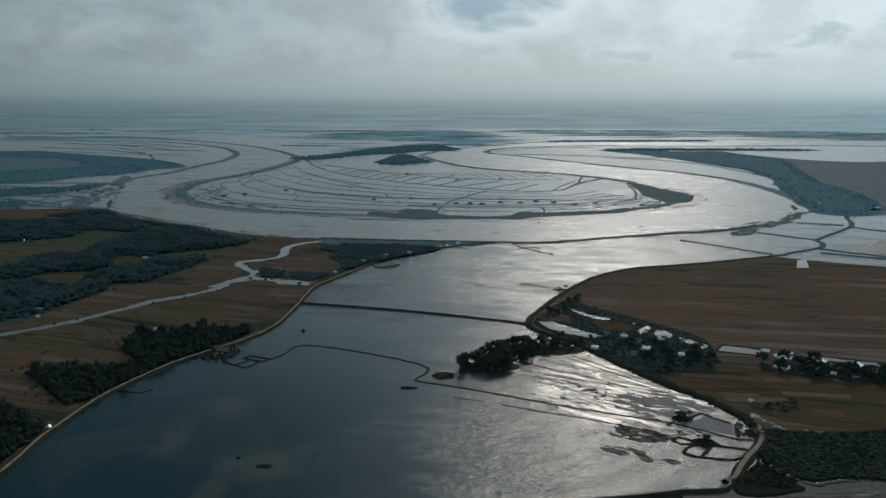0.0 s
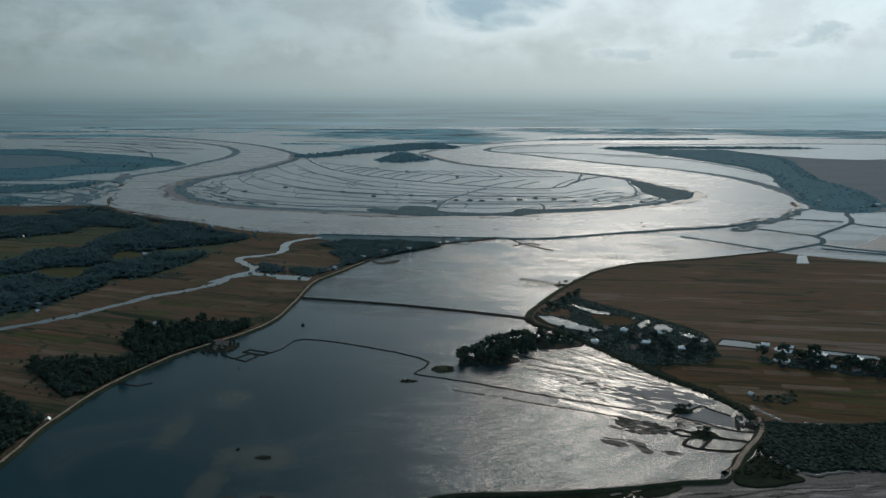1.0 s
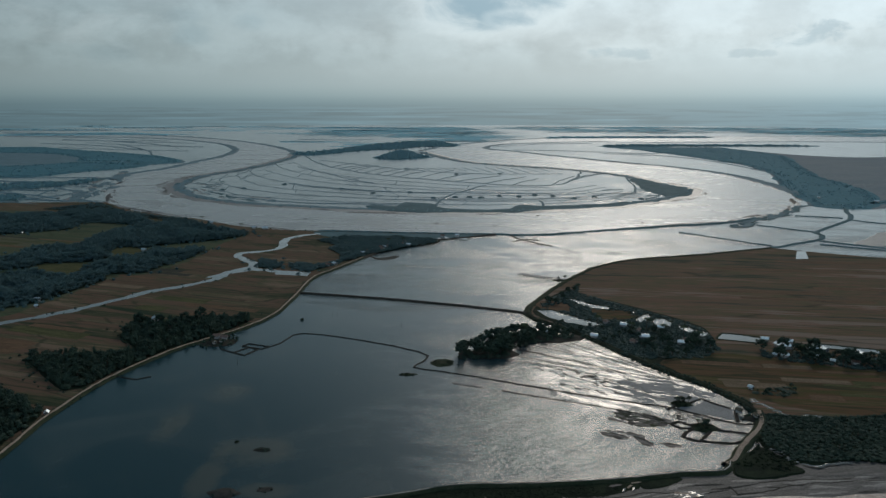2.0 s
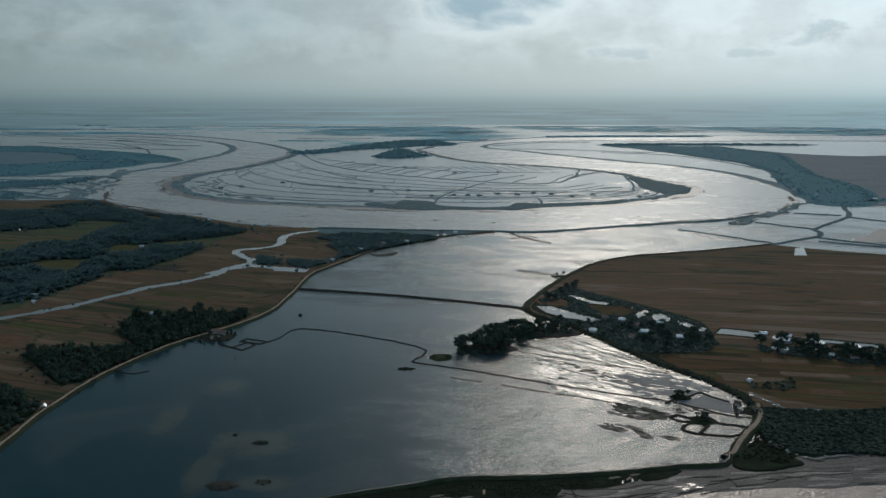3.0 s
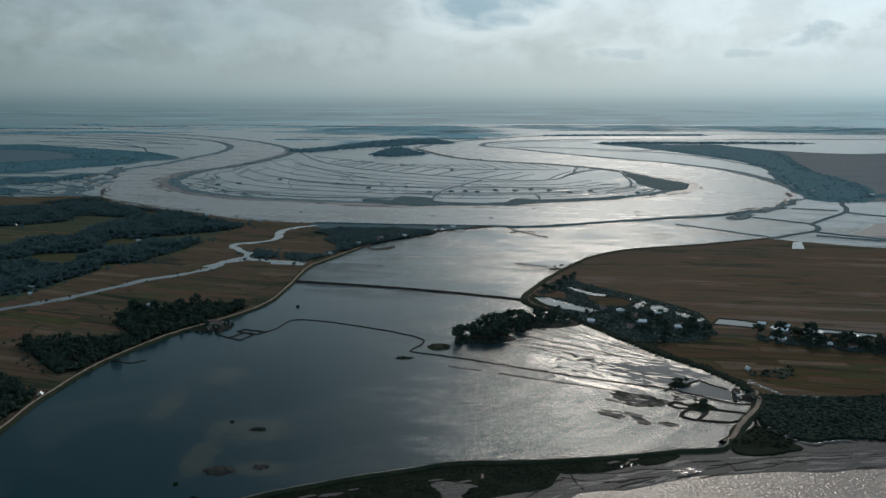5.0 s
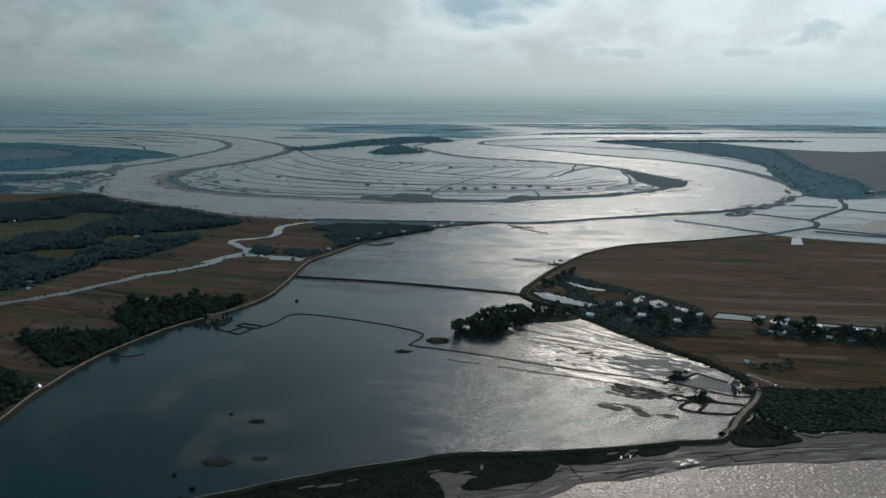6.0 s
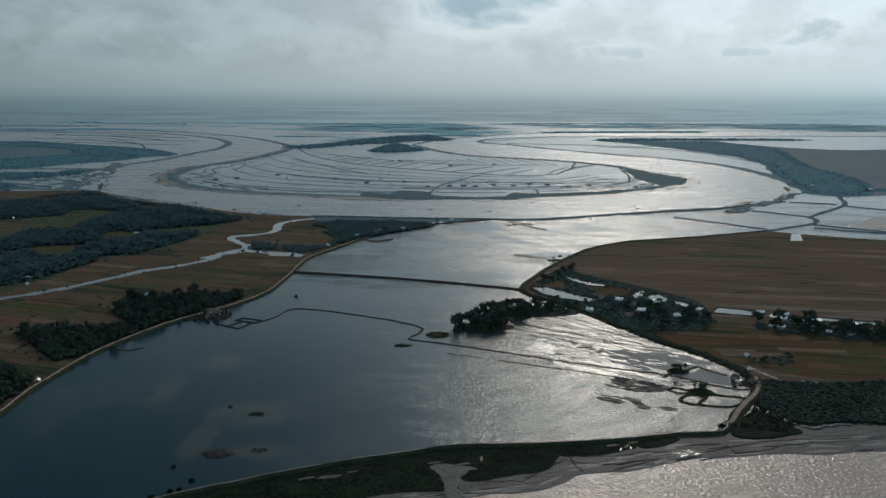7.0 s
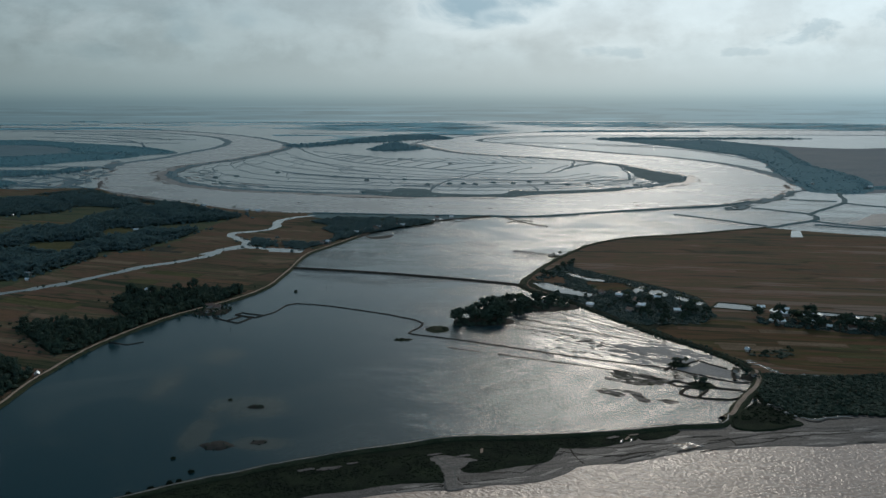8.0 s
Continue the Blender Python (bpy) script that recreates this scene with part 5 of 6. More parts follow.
flat("mudflat", [(-73, 760), (-64, 752), (-48, 763), (-45, 758), (-53, 745), (-65, 743)], 0.15, M_WET, "small mud spit below the village", "mudflat", 2.0, 2.0, (1.0, -0.05))
flat("field_glade", [(-700, 1040), (-500, 1060), (-400, 1010), (-340, 975), (-300, 960), (-240, 900), (-222, 880), (-232, 850), (-238, 800), (-240, 750), (-255, 690), (-285, 655), (-292, 609), (-300, 575), (-345, 520), (-700, 480)], LAND_Z + 0.03, M_GLADE, "olive and dun plots between the woods", "field", 4.0, 6.0, (0.3, LAND_Z))
flat("field_plot", [(-329, 771), (-335, 804), (-307, 801), (-300, 777), (-309, 761)], LAND_Z + 0.06, M_OLIVE, "small olive plot among the woods", "field", 3.0, 3.0, (0.3, LAND_Z))
flat("field_plot", [(-369, 687), (-371, 717), (-329, 720), (-323, 700), (-320, 682), (-357, 687)], LAND_Z + 0.06, M_OLIVE, "small olive green plot among the woods", "field", 3.0, 3.0, (0.3, LAND_Z))
rng = random.Random(3)
for poly, gap, h in ((W_BANK, 3.6, 7.5), (W_NW, 3.6, 8.0), (W_MID, 3.6, 8.0), (W_VILLAGE, 3.2, 4.2), (W_CREEK, 3.0, 3.4), (W_BROOK, 3.0, 3.4), (W_HEDGE, 6.0, 3.0)):
    top = []
    # shade below the canopy, painted as a near-black ground sheet
    flat("woods_ground", poly, LAND_Z + 0.045, M_MARSH, "near-black ground under the woods, shade painted in", "land", 3.0, 5.0, (0.6, LAND_Z - 0.02))
    for x, y in scatter(poly, gap, rng):
        p = Vector((x, y, 4.0))
        k = h * (0.75 + 0.5 * noise.noise(p * 0.03) + 0.35 * noise.noise(p * 0.11)) * rng.uniform(0.8, 1.15)
        if not all(inside(x + a, y + b, poly) for a, b in ((6, 0), (-6, 0), (0, 8), (0, -8))):
            k *= rng.uniform(0.3, 0.85)
        r = rng.uniform(1.4, 3.2)
        top.append((x, y, LAND_Z + k * 0.72, r, max(0.8, k * rng.uniform(0.22, 0.34))))
        top.append((x + rng.uniform(-1, 1), y + rng.uniform(-1, 1), LAND_Z + k * 0.32, r * 0.85, k * 0.36))
        if rng.random() < 0.09:
            top.append((x, y, LAND_Z + k * 1.05, r * 0.6, k * 0.22))
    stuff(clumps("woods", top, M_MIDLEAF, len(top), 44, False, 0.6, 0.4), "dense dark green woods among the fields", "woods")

# loose scrub that frays the edges of the woods into the fields
rng = random.Random(91)
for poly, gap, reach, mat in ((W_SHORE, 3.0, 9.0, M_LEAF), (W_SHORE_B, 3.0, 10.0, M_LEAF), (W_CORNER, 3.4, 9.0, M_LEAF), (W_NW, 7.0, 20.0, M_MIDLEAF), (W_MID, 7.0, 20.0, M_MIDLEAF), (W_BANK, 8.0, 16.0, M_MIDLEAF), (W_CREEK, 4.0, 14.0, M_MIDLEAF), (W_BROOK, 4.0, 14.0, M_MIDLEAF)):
    cx, cy = sum(p[0] for p in poly) / len(poly), sum(p[1] for p in poly) / len(poly)
    rim = []
    for p in spline(poly, gap, True):
        out = Vector((p.x - cx, p.y - cy, 0)).normalized() * abs(rng.gauss(0, 0.45)) * reach
        x, y = p.x + out.x, p.y + out.y
        near_road = min((Vector((x, y, 0)) - Vector((q[0], q[1], 0))).length for q in ROAD_PATH)
        if rng.random() < 0.7 and near_road > 7.0 and not (x > -120 and y < 520):
            k = rng.uniform(0.5, 1.0) * (1.0 if mat is M_LEAF else 1.9)
            rim.append((x, y, LAND_Z + 0.2, k * 1.3, k * rng.uniform(0.8, 1.5)))
    stuff(clumps("edge_scrub", rim, mat, len(rim)), "loose low scrub along the edge of the woods", "shrubs")

W_FAR_LEFT = [(-1900, 2577), (-1429, 2612), (-1319, 2611), (-1069, 2415), (-837, 2246), (-702, 2077), (-660, 1960), (-720, 1890), (-800, 1985), (-916, 1990), (-971, 2123), (-1118, 2273), (-1245, 2320), (-1521, 2360), (-1900, 2400)]
W_FAR_LEFT_B = [(-700, 1874), (-718, 1771), (-771, 1708), (-810, 1594), (-864, 1568), (-997, 1519), (-1500, 1520), (-1500, 1700), (-1205, 1820), (-977, 1860), (-916, 1960), (-800, 1960)]
W_NECK = [(-451, 2327), (-370, 2384), (-294, 2609), (-237, 2798), (-166, 2924), (-44, 3015), (37, 2757), (17, 2644), (-76, 2644), (-160, 2507), (-242, 2444), (-299, 2355), (-348, 2245), (-407, 2219)]
W_NECK_EAST = [(-190, 2145), (-163, 2298), (-139, 2444), (-97, 2354), (-71, 2219), (-39, 2144), (-117, 2053), (-169, 2075)]
W_FAR_RIGHT = [(518, 2643), (628, 2717), (731, 2607), (877, 2606), (896, 2505), (923, 2200), (807, 1818), (741, 1591), (714, 1382), (664, 1225), (610, 1130), (566, 1107), (531, 1134), (541, 1191), (561, 1289), (612, 1468), (662, 1618), (685, 1735), (698, 1908), (654, 2167), (637, 2269), (589, 2473)]
W_FAR_LOW = [(620, 1160), (690, 1215), (860, 1300), (1000, 1300), (900, 1190), (760, 1150)]
W_TREELINE = [(417, 3324), (638, 3381), (993, 3381), (1088, 3380), (1060, 3294), (616, 3267), (407, 3241)]
W_ARM = [(532, 2717), (661, 2775), (811, 2755), (1004, 2755), (1219, 2716), (1194, 2660), (783, 2660), (521, 2661)]
for poly, gap, h in ((W_FAR_LEFT, 9, 6.5), (W_FAR_LEFT_B, 8, 6), (W_NECK, 8, 8), (W_NECK_EAST, 8, 9), (W_FAR_RIGHT, 7, 4), (W_FAR_LOW, 7, 5), (W_TREELINE, 11, 7.0), (W_ARM, 10, 7.0)):
    dense = poly in (W_ARM, W_TREELINE, W_NECK, W_NECK_EAST)
    top = []
    for x, y in scatter(poly, gap * 0.8, rng):
        rim = dense or not all(inside(x + a, y + b, poly) for a, b in ((22, 0), (-22, 0), (0, 40), (0, -40)))
        if rng.random() < (0.8 if dense else 0.5 if rim else 0.07):
            top.append((x, y, 0.6, gap * rng.uniform(0.45, 0.8) if dense else rng.uniform(2.0, 4.0), h * rng.choice((0.15, 0.2, 0.25, 0.35, 0.5, 0.7)) * (1.0 if dense else 0.6)))
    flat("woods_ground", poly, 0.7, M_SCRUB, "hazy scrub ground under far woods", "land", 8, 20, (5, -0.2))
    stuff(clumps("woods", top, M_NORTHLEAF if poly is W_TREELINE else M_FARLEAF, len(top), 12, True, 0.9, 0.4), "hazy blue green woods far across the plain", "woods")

# wet land and lattice west of the river
for pts in ([(-900, 1290), (-780, 1240), (-660, 1180), (-590, 1150)], [(-860, 1390), (-740, 1350), (-650, 1330)], [(-760, 1480), (-740, 1350), (-720, 1240)], [(-680, 1440), (-660, 1300), (-640, 1180)], [(-980, 1560), (-820, 1560), (-690, 1570)],
            [(-1300, 2900), (-1000, 2700), (-800, 2640)], [(-1250, 2600), (-1000, 2480), (-780, 2420)], [(-1500, 3150), (-1200, 3000), (-900, 2860)]):
    dike("dike", pts, 4.0, 0.8, "earth dike between distant fish ponds", M_HAZEBANK, 12, 5.0)
for poly in ([(-1050, 1449), (-799, 1449), (-749, 1471), (-718, 1494), (-676, 1555), (-657, 1530), (-666, 1449), (-686, 1406), (-715, 1366), (-744, 1347), (-862, 1310), (-1050, 1310)], [(-900, 1225), (-695, 1257), (-686, 1274), (-660, 1241), (-656, 1201), (-760, 1151), (-900, 1130)]):
    top = [(x, y, 0.4, rng.uniform(3, 6), rng.uniform(1.5, 5)) for x, y in scatter(poly, 7, rng) if noise.noise(Vector((x * 0.02, y * 0.02, 1))) > -0.25]
    flat("woods_ground", poly, 0.5, M_FARBANK, "scrub ground under far woods", "land", 8, 12, (4, -0.2))
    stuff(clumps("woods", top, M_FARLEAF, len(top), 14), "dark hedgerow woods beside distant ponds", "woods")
fill([(-687, 1707), (-650, 1649), (-617, 1518), (-579, 1385), (-554, 1291), (-534, 1225), (-521, 1164), (-545, 1157), (-590, 1233), (-630, 1346), (-660, 1471), (-690, 1594)], 26.0, (8, 26), (4, 9), 1.9, 0.3, (M_HAZEBANK, M_HAZEBANK, M_FARMUD), "ragged muddy flat along the west bank", 700)

# broad far land north of the river, then strips of land and trees towards the horizon
NORTH_CENTRE = [(-715, 3707), (-595, 3854), (-451, 4012), (-361, 4276), (-194, 4577), (63, 4687), (207, 4275), (173, 3852), (235, 3382), (167, 3014), (123, 2968), (-2, 3015), (-78, 3112), (-95, 3325), (-428, 3384)]
NORTH_EAST = [(248, 4471), (390, 4686), (1239, 4800), (2053, 4500), (2883, 4000), (2108, 3500), (1704, 3379), (1747, 3565), (1550, 3633), (1424, 3702), (1457, 4008), (1208, 3927), (940, 3634), (738, 3776), (603, 3929), (536, 4274)]
for pts in (NORTH_CENTRE, NORTH_EAST):
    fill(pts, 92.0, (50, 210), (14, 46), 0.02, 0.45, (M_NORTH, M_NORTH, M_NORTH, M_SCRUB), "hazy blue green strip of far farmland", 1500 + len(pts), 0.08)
for pts in ([(-2025, 3710), (-1636, 3709), (-1402, 3639), (-1068, 3385)], [(-1850, 3387), (-1539, 3328), (-1287, 3165), (-1058, 3017)], [(-1484, 3115), (-1269, 3018), (-1129, 2926)],
            [(-1269, 3018), (-1056, 2840), (-892, 2646)], [(-1434, 2841), (-1184, 2721), (-940, 2477)], [(-578, 3164), (-394, 3112), (-290, 3163)]):
    dike("dike", pts, 9.0, 1.0, "earth dike between distant fish ponds", M_HAZEBANK, 20, 8.0)
rng = random.Random(21)
for i in range(46):
    y = rng.uniform(3500, 4850)
    x = rng.uniform(-0.62, -0.02) * y
    a, b = rng.uniform(100, 420), rng.uniform(14, 60)
    if i % 5 == 0:
        y, x = rng.uniform(2650, 3100), rng.uniform(-600, 60)
        if y < 2900 and x < -350:
            x += 300
        a, b = rng.uniform(60, 160), rng.uniform(8, 20)
    pts = [(x + a * math.cos(k * 0.7854) * rng.uniform(0.7, 1.2), y + b * math.sin(k * 0.7854) * rng.uniform(0.6, 1.4)) for k in range(8)]
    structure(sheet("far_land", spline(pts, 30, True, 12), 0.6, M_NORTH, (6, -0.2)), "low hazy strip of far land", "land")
    if i % 6 == 1:
        top = [(p, q, 0.2, rng.uniform(14, 30), rng.uniform(1.5, 3.5)) for p, q in scatter(pts, 24, rng)]
        if top:
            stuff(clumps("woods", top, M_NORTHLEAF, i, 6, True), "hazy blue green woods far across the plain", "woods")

rng = random.Random(31)
top = []
for p, q in zip(spline(ISLAND, 9), normals(spline(ISLAND, 9))):
    for _ in range(2):
        if rng.random() < 0.6:
            o = rng.uniform(-10, 6)
            top.append((p.x + q.x * o, p.y + q.y * o, 0.6, rng.uniform(1.5, 4.0), rng.uniform(0.6, 1.8)))
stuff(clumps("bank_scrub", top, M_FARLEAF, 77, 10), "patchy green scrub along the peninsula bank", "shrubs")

# ---- islets ----
def islet(x, y, rx, ry, h, label, material=M_BANK, tufts=20, seed=1):
    rs = random.Random(seed)
    root = new("islet")
    n, rings = 28, 5
    verts, faces = [Vector((x, y, h))], []
    for k in range(1, rings + 1):
        s = k / rings
        for i in range(n):
            t = i * 2 * math.pi / n
            w = s * (1 + 0.28 * noise.noise(Vector((math.cos(t) * 1.7, math.sin(t) * 1.7, seed * 5.1))))
            verts.append(Vector((x + rx * w * math.cos(t), y + ry * w * math.sin(t), h * (1 - s ** 2.2) - 0.12 * s + 0.05)))
    for i in range(n):
        j = (i + 1) % n
        faces.append((0, 1 + i, 1 + j))
        for k in range(rings - 1):
            a, b = 1 + k * n, 1 + (k + 1) * n
            faces.append((a + i, b + i, b + j, a + j))
    solid("mound", verts, faces, material, root, "", True)
    spots = []
    for _ in range(tufts):
        t, d = rs.uniform(0, 6.283), math.sqrt(rs.uniform(0, 0.7))
        spots.append((x + rx * d * math.cos(t), y + ry * d * math.sin(t), h * (1 - d * d) * 0.8, rs.uniform(0.3, 0.8), rs.uniform(0.25, 0.7)))
    if spots:
        ob = clumps("grass", spots, M_MARSH if material is M_BANK else M_LEAF, seed)
        ob.parent = root
        ob["kind"] = "stuff"
    return tagged(root, label, "islet")


islet(-2, 440, 7.5, 7, 1.1, "low grassy islet beside a mud dike", seed=2, tufts=40)
islet(-21, 420, 5.5, 2.4, 0.5, "thin scrubby islet in the lagoon", seed=3)
islet(-79, 323, 4.2, 2.2, 0.6, "small dark grassy islet in shallow water", M_DIKE, 14, seed=4)
islet(-85, 284, 6.6, 4.4, 0.8, "round bare islet of dark earth", M_WET, 5, seed=5)
islet(-70, 287, 4.0, 2.6, 0.16, "drowned mud shoal barely above water", M_WET, 3, seed=6)
islet(-92, 331, 0.9, 0.8, 0.5, "tiny tuft of reeds in open water", seed=7, tufts=6)
islet(-98, 273, 1.0, 0.8, 0.6, "tiny tuft of reeds in open water", seed=8, tufts=6)
islet(-99, 531, 1.2, 1.2, 1.2, "tiny tuft of reeds in open water", seed=9, tufts=8)
islet(117, 377, 5.5, 4.2, 1.2, "scrubby pond islet with a hut", seed=10, tufts=60)
islet(119, 348, 6.5, 5.5, 1.2, "scrubby pond mound with sheds and trees", seed=12, tufts=60)
islet(146, 359, 5.0, 5.0, 1.2, "built-up mound inside the dike corner", M_DIKE, 20, seed=13)
islet(25, 455, 18, 9, 0.9, "muddy wooded point reaching into the lagoon", M_DIKE, 60, seed=14)
islet(58, 489, 30, 12, 0.9, "muddy wooded point reaching into the lagoon", M_DIKE, 90, seed=15)
islet(98, 655, 9, 4, 0.9, "scrubby islet at the end of a jetty", seed=16)
islet(-141, 478, 11, 9, 0.9, "built-up shore mound with small sheds", M_DIKE, 40, seed=17)
for x, y in ((-88, 262), (-93, 254), (-98, 250), (-104, 246), (-90, 255)):
    islet(x, y, 1.0, 0.7, 0.7, "small bush in the water by the dike", M_BANK, 14, seed=int(200 + x))
for i, (x, y) in enumerate(((14, 1246), (36, 1246), (54, 1238), (114, 1254), (141, 1270), (197, 1230), (300, 1223), (84, 1262), (-20, 1236), (168, 1258), (232, 1246), (-380, 1350), (-350, 1372), (-292, 1440), (-60, 1313), (-180, 1366), (20, 1640), (110, 1655), (-90, 1772), (-120, 1300))):
    islet(x, y, 5.0, 7.0, 1.8, "dark shrubby mound in a flooded pond", M_FARBANK, 12, seed=40 + i)

# ---- marsh tufts ----
rng = random.Random(8)
veg_poly = [(v.x, v.y) for v in veg_line[::2]]
top = [(x, y, 0.38, rng.uniform(0.3, 0.9), rng.uniform(0.08, 0.3)) for x, y in scatter(veg_poly, 1.3, rng) if noise.noise(Vector((x * 0.09, y * 0.16, 3))) < 0.22]
stuff(clumps("marsh_grass", top, M_MARSH, 91, 18), "thick dark green marsh grass tussocks", "grass")
top = [(x, y, LAND_Z + 0.2, rng.uniform(0.6, 1.3), rng.uniform(0.3, 0.8)) for x, y in scatter([(118, 308), (132, 321), (146, 350), (153, 352), (141, 325), (150, 314), (140, 302)], 2.0, rng)]
stuff(clumps("marsh_grass", top, M_MARSH, 92, 18), "thick dark green scrub behind the dike corner", "grass")
for pts, gap, r in ((SHORE_RIGHT, 3.0, 0.9), (SHORE_RIGHT[10:], 1.1, 1.0), (ROAD_LEFT[2:], 5.0, 0.7), (CROSS_DIKE, 5.0, 0.45), (BANK_NEAR[7:20], 7.0, 1.2)):
    top = []
    for p, q in zip(spline(pts, gap), normals(spline(pts, gap))):
        if rng.random() < 0.75:
            o = rng.choice((-1, 1)) * rng.uniform(1.4, 3.0)
            top.append((p.x + q.x * o, p.y + q.y * o, 0.6, r * rng.uniform(0.5, 1.5), r * rng.uniform(0.4, 1.3)))
    stuff(clumps("dike_scrub", top, M_LEAF, len(top), 16), "dark scrub growing along the dike slopes", "shrubs")

top = []
for p, q in zip(spline(CREEK, 4), normals(spline(CREEK, 4))):
    if rng.random() < 0.3:
        o = rng.choice((-1, 1)) * rng.uniform(3.6, 6.0)
        top.append((p.x + q.x * o, p.y + q.y * o, LAND_Z + 0.2, rng.uniform(0.5, 1.6), rng.uniform(0.3, 1.2)))
stuff(clumps("creek_scrub", top, M_LEAF, 64, 14), "small bushes along the creek banks", "shrubs")

# ---- buildings ----
def gable(w, l, z, rise, over):
    bm = bmesh.new()
    a, b = w / 2 + over, l / 2 + over
    rows = []
    for y in (-b, b):
        for dz in (0.0, -0.12):
            rows.append([bm.verts.new((-a, y, z - over * 0.3 + dz)), bm.verts.new((0, y, z + rise + dz)), bm.verts.new((a, y, z - over * 0.3 + dz))])
    f0, u0, f1, u1 = rows
    for p, q in ((f0, f1), (u1, u0)):
        for k in range(2):
            bm.faces.new((p[k], p[k + 1], q[k + 1], q[k]))
    for p, q in ((u0, f0), (f1, u1)):
        for k in range(2):
            bm.faces.new((p[k], p[k + 1], q[k + 1], q[k]))
    for k in (0, 2):
        bm.faces.new((f0[k], f1[k], u1[k], u0[k]))
    bmesh.ops.recalc_face_normals(bm, faces=bm.faces)
    return bm


def block(w, l, h, x=0, y=0, z=0):
    bm = bmesh.new()
    bmesh.ops.create_cube(bm, size=1, matrix=Matrix.Translation((x, y, z + h / 2)) @ Matrix.Diagonal((w, l, h, 1)))
    return bm


def house_kind(name, w, l, h, rise, roof, label, category, group):
    root = new(name)
    bm = block(w, l, h)
    top = [bm.verts.new((0, s * l / 2, h + rise * 0.92)) for s in (-1, 1)]
    ends = [[v for v in bm.verts if abs(v.co.y - s * l / 2) < 1e-4 and abs(v.co.z - h) < 1e-4] for s in (-1, 1)]
    for t, e in zip(top, ends):
        bm.faces.new((e[0], e[1], t))
    part("wall", bm, M_WALL, root)
    part("roof", gable(w, l, h, rise, 0.45), roof, root, "sheet metal roof" if roof is M_TIN else "")
    part("door", block(0.75, 0.08, min(1.9, h - 0.15), 0.3, -l / 2 - 0.03), M_WOOD, root, "dark wooden door")
    part("ridge_cap", block(0.3, l + 0.8, 0.08, 0, 0, h + rise), roof, root.children[1])
    for x in (-w * 0.3, w * 0.36):
        pane = part("window", block(0.5, 0.06, 0.6, x, -l / 2 - 0.03, h * 0.45), M_PANE, root)
        part("sill", block(0.6, 0.14, 0.06, x, -l / 2 - 0.05, h * 0.45 - 0.07), M_WOOD, pane)
    return tagged(root, label, category, group)


HOUSES = [house_kind("house", 3.0, 4.0, 2.1, 0.9, M_TIN, "small house with a pale metal roof", "house", "village houses"),
          house_kind("house", 2.9, 3.8, 2.1, 1.0, M_RUST, "small house with a rusty red roof", "house", "village houses"),
          house_kind("hut", 1.9, 2.4, 1.5, 0.8, M_THATCH, "small thatched hut by the fish ponds", "hut", "pond huts"),
          house_kind("house", 3.2, 6.0, 2.2, 1.0, M_TIN, "long shed with a pale metal roof", "house", "village houses"),
          house_kind("shed", 1.6, 2.2, 1.4, 0.8, M_TIN, "tiny shed with a pale metal roof", "shed", "field sheds")]
seen = [False] * 5
sites = [(0, -306, 580, 80), (4, -298, 563, 85), (4, -200, 529, 60), (4, -212, 423, 40), (4, -191, 361, 20), (0, -360, 936, 75), (3, -288, 966, 88), (0, -339, 768, 85),
         (0, -297, 713, 10), (2, -139, 477, 60), (1, -145, 486, 120), (2, -143, 474, 30), (1, -139, 483, 80), (1, -78, 777, 40), (0, -74, 786, 60), (1, -66, 799, 70), (1, -60, 807, 20),
         (0, -55, 816, 50), (1, -44, 831, 30), (0, -82, 769, 80), (0, -102, 716, 45), (1, -107, 711, 60), (4, 159, 397, 30), (0, 239, 452, 70), (1, 126, 499, 20), (0, 118, 513, 60),
         (2, 141, 364, 40), (2, 147, 358, 10), (2, 121, 351, 60), (2, 118, 379, 20), (3, 637, 1179, 80), (0, 573, 1226, 40), (0, 141, 507, 70), (1, 108, 520, 30),
         (0, -250, 905, 70), (0, -226, 928, 80), (3, -212, 924, 88), (0, 12, 872, 85), (1, -4, 868, 80), (0, -480, 940, 60), (1, 150, 478, 45), (0, 215, 448, 80), (2, 53, 500, 15),
         (0, 199, 481, 70), (0, 203, 470, 20), (3, 207, 466, 75), (0, 212, 476, 60), (0, 198, 449, 85), (4, 194, 452, 40), (3, 220, 462, 80), (0, 227, 461, 15), (3, 244, 453, 10), (0, 241, 446, 75), (0, 248, 441, 80), (4, 222, 440, 60), (1, 233, 436, 80),
         (0, 94, 488, 70), (3, 125, 486, 75), (1, 116, 475, 30), (0, 145, 474, 80), (4, 66, 497, 20), (0, -362, 935, 80), (4, -480, 890, 10), (0, -339, 766, 85), (0, -302, 784, 80), (1, -64, 790, 40), (0, -63, 800, 70), (0, -53, 814, 80), (1, -45, 818, 20), (0, -39, 814, 75), (0, -198, 528, 60), (4, -200, 523, 20)]
for k, x, y, turn in sites:
    z = LAND_Z - 0.02
    if k == 2:
        z = 0.85
    m = pose(x, y, z, 0, 0, turn)
    if seen[k]:
        copy_thing(HOUSES[k], m)
    else:
        HOUSES[k].matrix_basis, seen[k] = m, True

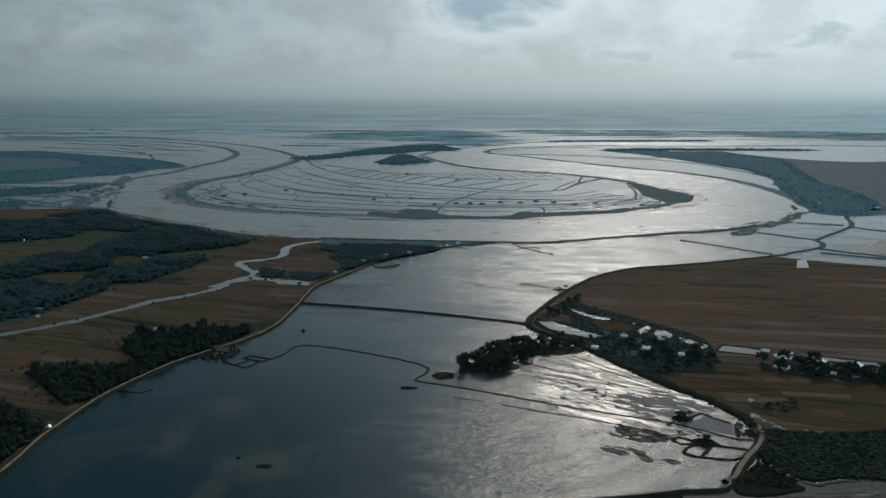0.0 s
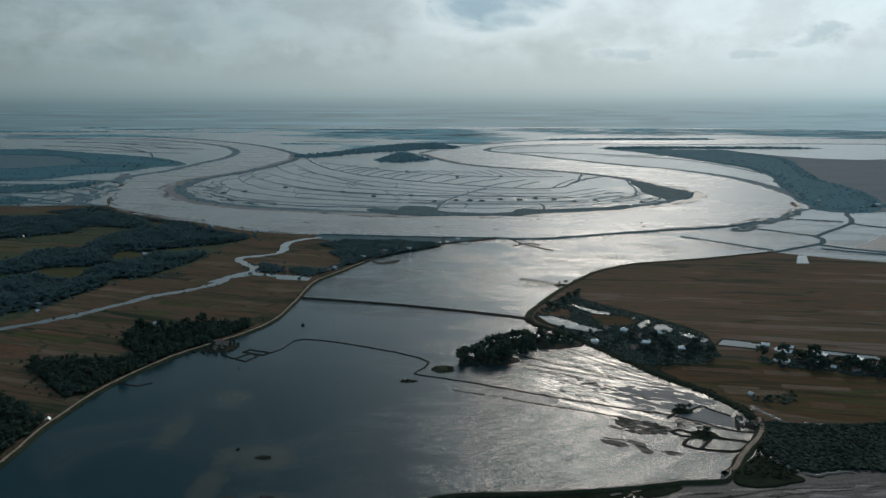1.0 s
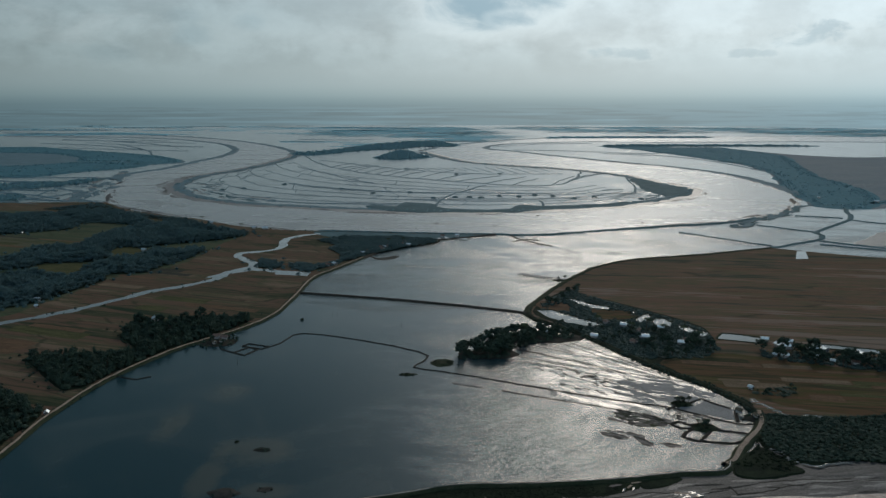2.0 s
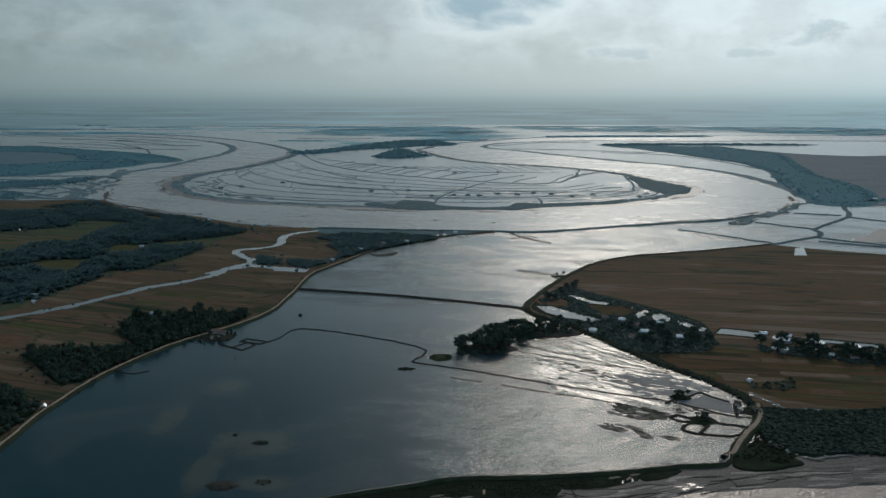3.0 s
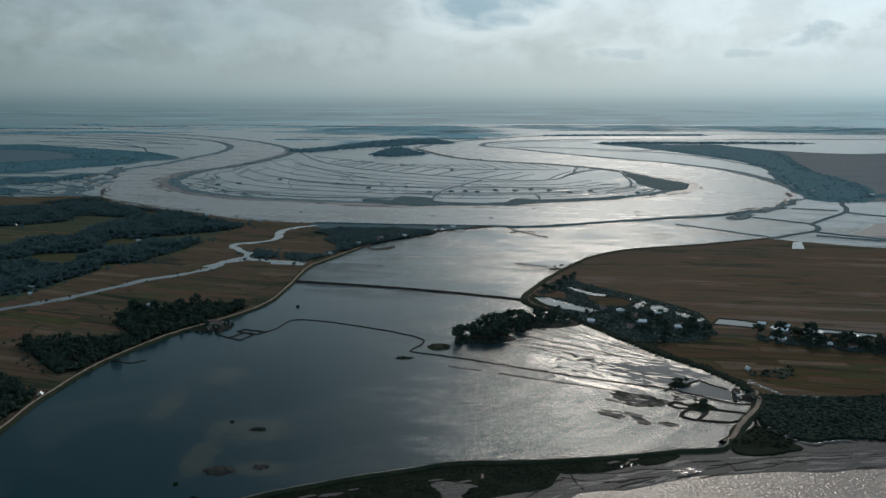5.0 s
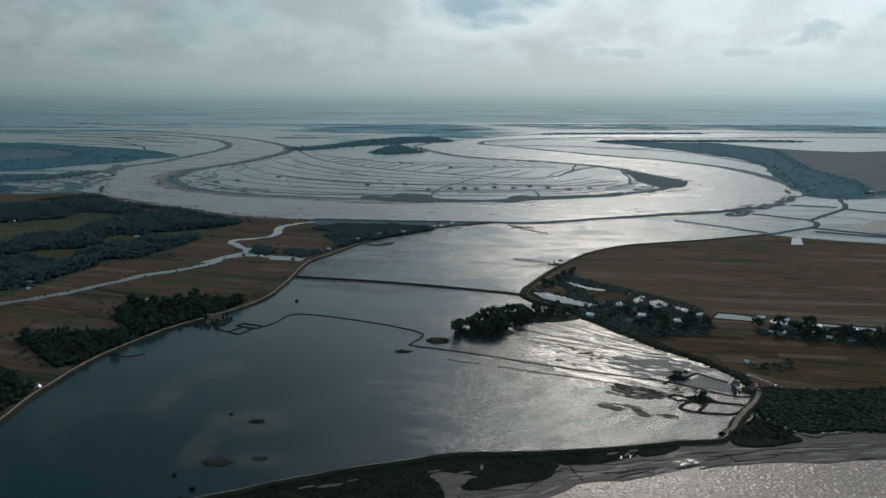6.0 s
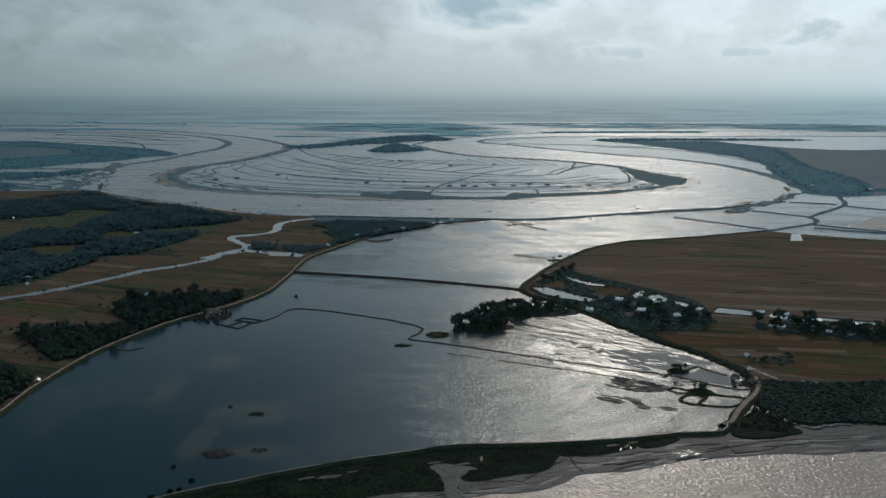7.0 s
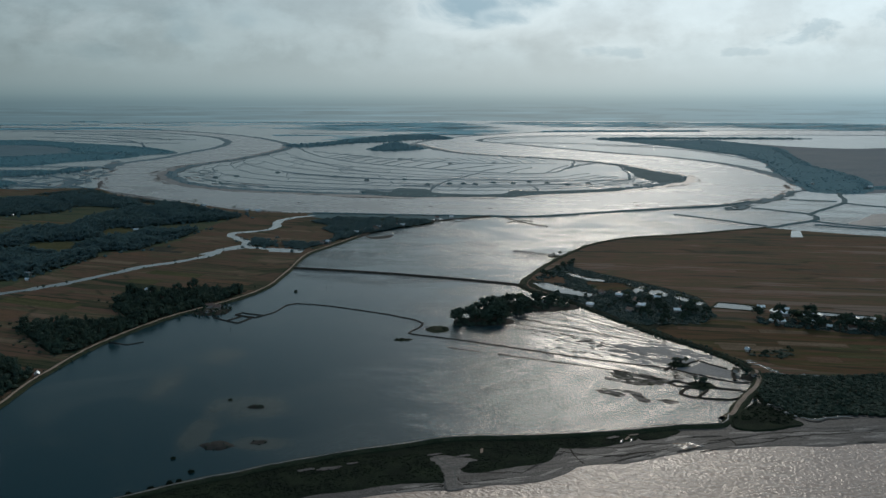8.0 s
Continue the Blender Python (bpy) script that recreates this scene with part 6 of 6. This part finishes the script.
# ---- jetty, stakes, boats ----
def jetty(a, b):
    root = new("jetty")
    a, b = Vector((*a, 0)), Vector((*b, 0))
    d = (b - a).normalized()
    s = Vector((-d.y, d.x, 0))
    turn = math.degrees(math.atan2(d.y, d.x))
    n = int((b - a).length / 3)
    for o in (-2.2, 2.2):
        bm = block((b - a).length, 1.1, 0.3, 0, 0, 0.8)
        bm.transform(Matrix.Translation((a + b) / 2 + s * o) @ pose(0, 0, 0, 0, 0, turn))
        part("walkway", bm, M_WOOD, root)
        for i in range(n + 1):
            p = a + d * (i * 3) + s * o
            bm = bmesh.new()
            bmesh.ops.create_cone(bm, cap_ends=True, segments=6, radius1=0.11, radius2=0.09, depth=1.9, matrix=Matrix.Translation(p + Vector((0, 0, 0.4))))
            part("post", bm, M_WOOD, root)
    return tagged(root, "long narrow wooden jetty with two walkways", "jetty")


jetty((63, 676), (95, 655))


def stake(x, y, h, first=[None]):
    m = pose(x, y, -0.3, (x * 7.3) % 5 - 2.5, (y * 3.1) % 5 - 2.5, 0)
    if first[0]:
        return copy_thing(first[0], m)
    bm = bmesh.new()
    bmesh.ops.create_cone(bm, cap_ends=True, segments=6, radius1=0.13, radius2=0.08, depth=h, matrix=Matrix.Translation((0, 0, h / 2)))
    me = bpy.data.meshes.new("stake")
    bm.to_mesh(me)
    bm.free()
    me.materials.append(M_WOOD)
    first[0] = tagged(new("stake", me), "weathered wooden stake standing in water", "stake", "stakes")
    first[0].matrix_basis = m
    return first[0]


rng = random.Random(2)
for i in range(22):
    t = i / 21
    stake(339 + 84 * t + rng.uniform(-3, 3), 797 - 43 * t + rng.uniform(-2, 2), 2.4)
for i in range(12):
    stake(20 + 24 * i + rng.uniform(-5, 5), 1070 + abs(i - 3) * 5 + rng.uniform(-6, 6), 2.4)
for x, y in ((-80, 545), (-77, 548), (-8, 580), (10, 566), (-60, 420), (30, 560), (-120, 440), (-30, 520)):
    stake(x, y, 2.4)


def boat_kind():
    root = new("boat")
    verts, faces = [], []
    n = 9
    for i in range(n):
        s = i / (n - 1) * 2 - 1
        w = 0.75 * (1 - abs(s) ** 2.6) + 0.05
        z = 0.55 + 0.45 * s * s
        verts += [Vector((s * 4.5, -w, z)), Vector((s * 4.5, -w * 0.6, -0.1 + 0.3 * s * s)), Vector((s * 4.5, w * 0.6, -0.1 + 0.3 * s * s)), Vector((s * 4.5, w, z)), Vector((s * 4.5, w * 0.85, z - 0.2)), Vector((s * 4.5, -w * 0.85, z - 0.2))]
    for i in range(n - 1):
        for k in range(6):
            j = (k + 1) % 6
            faces.append((i * 6 + k, i * 6 + j, i * 6 + 6 + j, i * 6 + 6 + k))
    solid("hull", verts, faces, M_WOOD, root)
    part("cabin", block(2.4, 1.1, 1.0, -0.8, 0, 0.4), M_WALL, root)
    part("canopy", block(2.8, 1.35, 0.08, -0.8, 0, 1.4), M_RUST, root)
    return tagged(root, "small dark wooden river boat with a canopy", "boat", "boats on the river")


boat = boat_kind()
boat.scale = (0.6, 0.6, 0.6)
for i, (x, y, t) in enumerate(((-530, 1270, 20), (-12, 973, 5), (59, 954, 170), (247, 1008, 10), (243, 978, 15), (120, 1040, 0), (-180, 1010, 30))):
    m = pose(x, y, 0.10, 0, 0, t)
    if i:
        copy_thing(boat, m)
    else:
        boat.matrix_basis = m @ Matrix.Diagonal((0.6, 0.6, 0.6, 1))
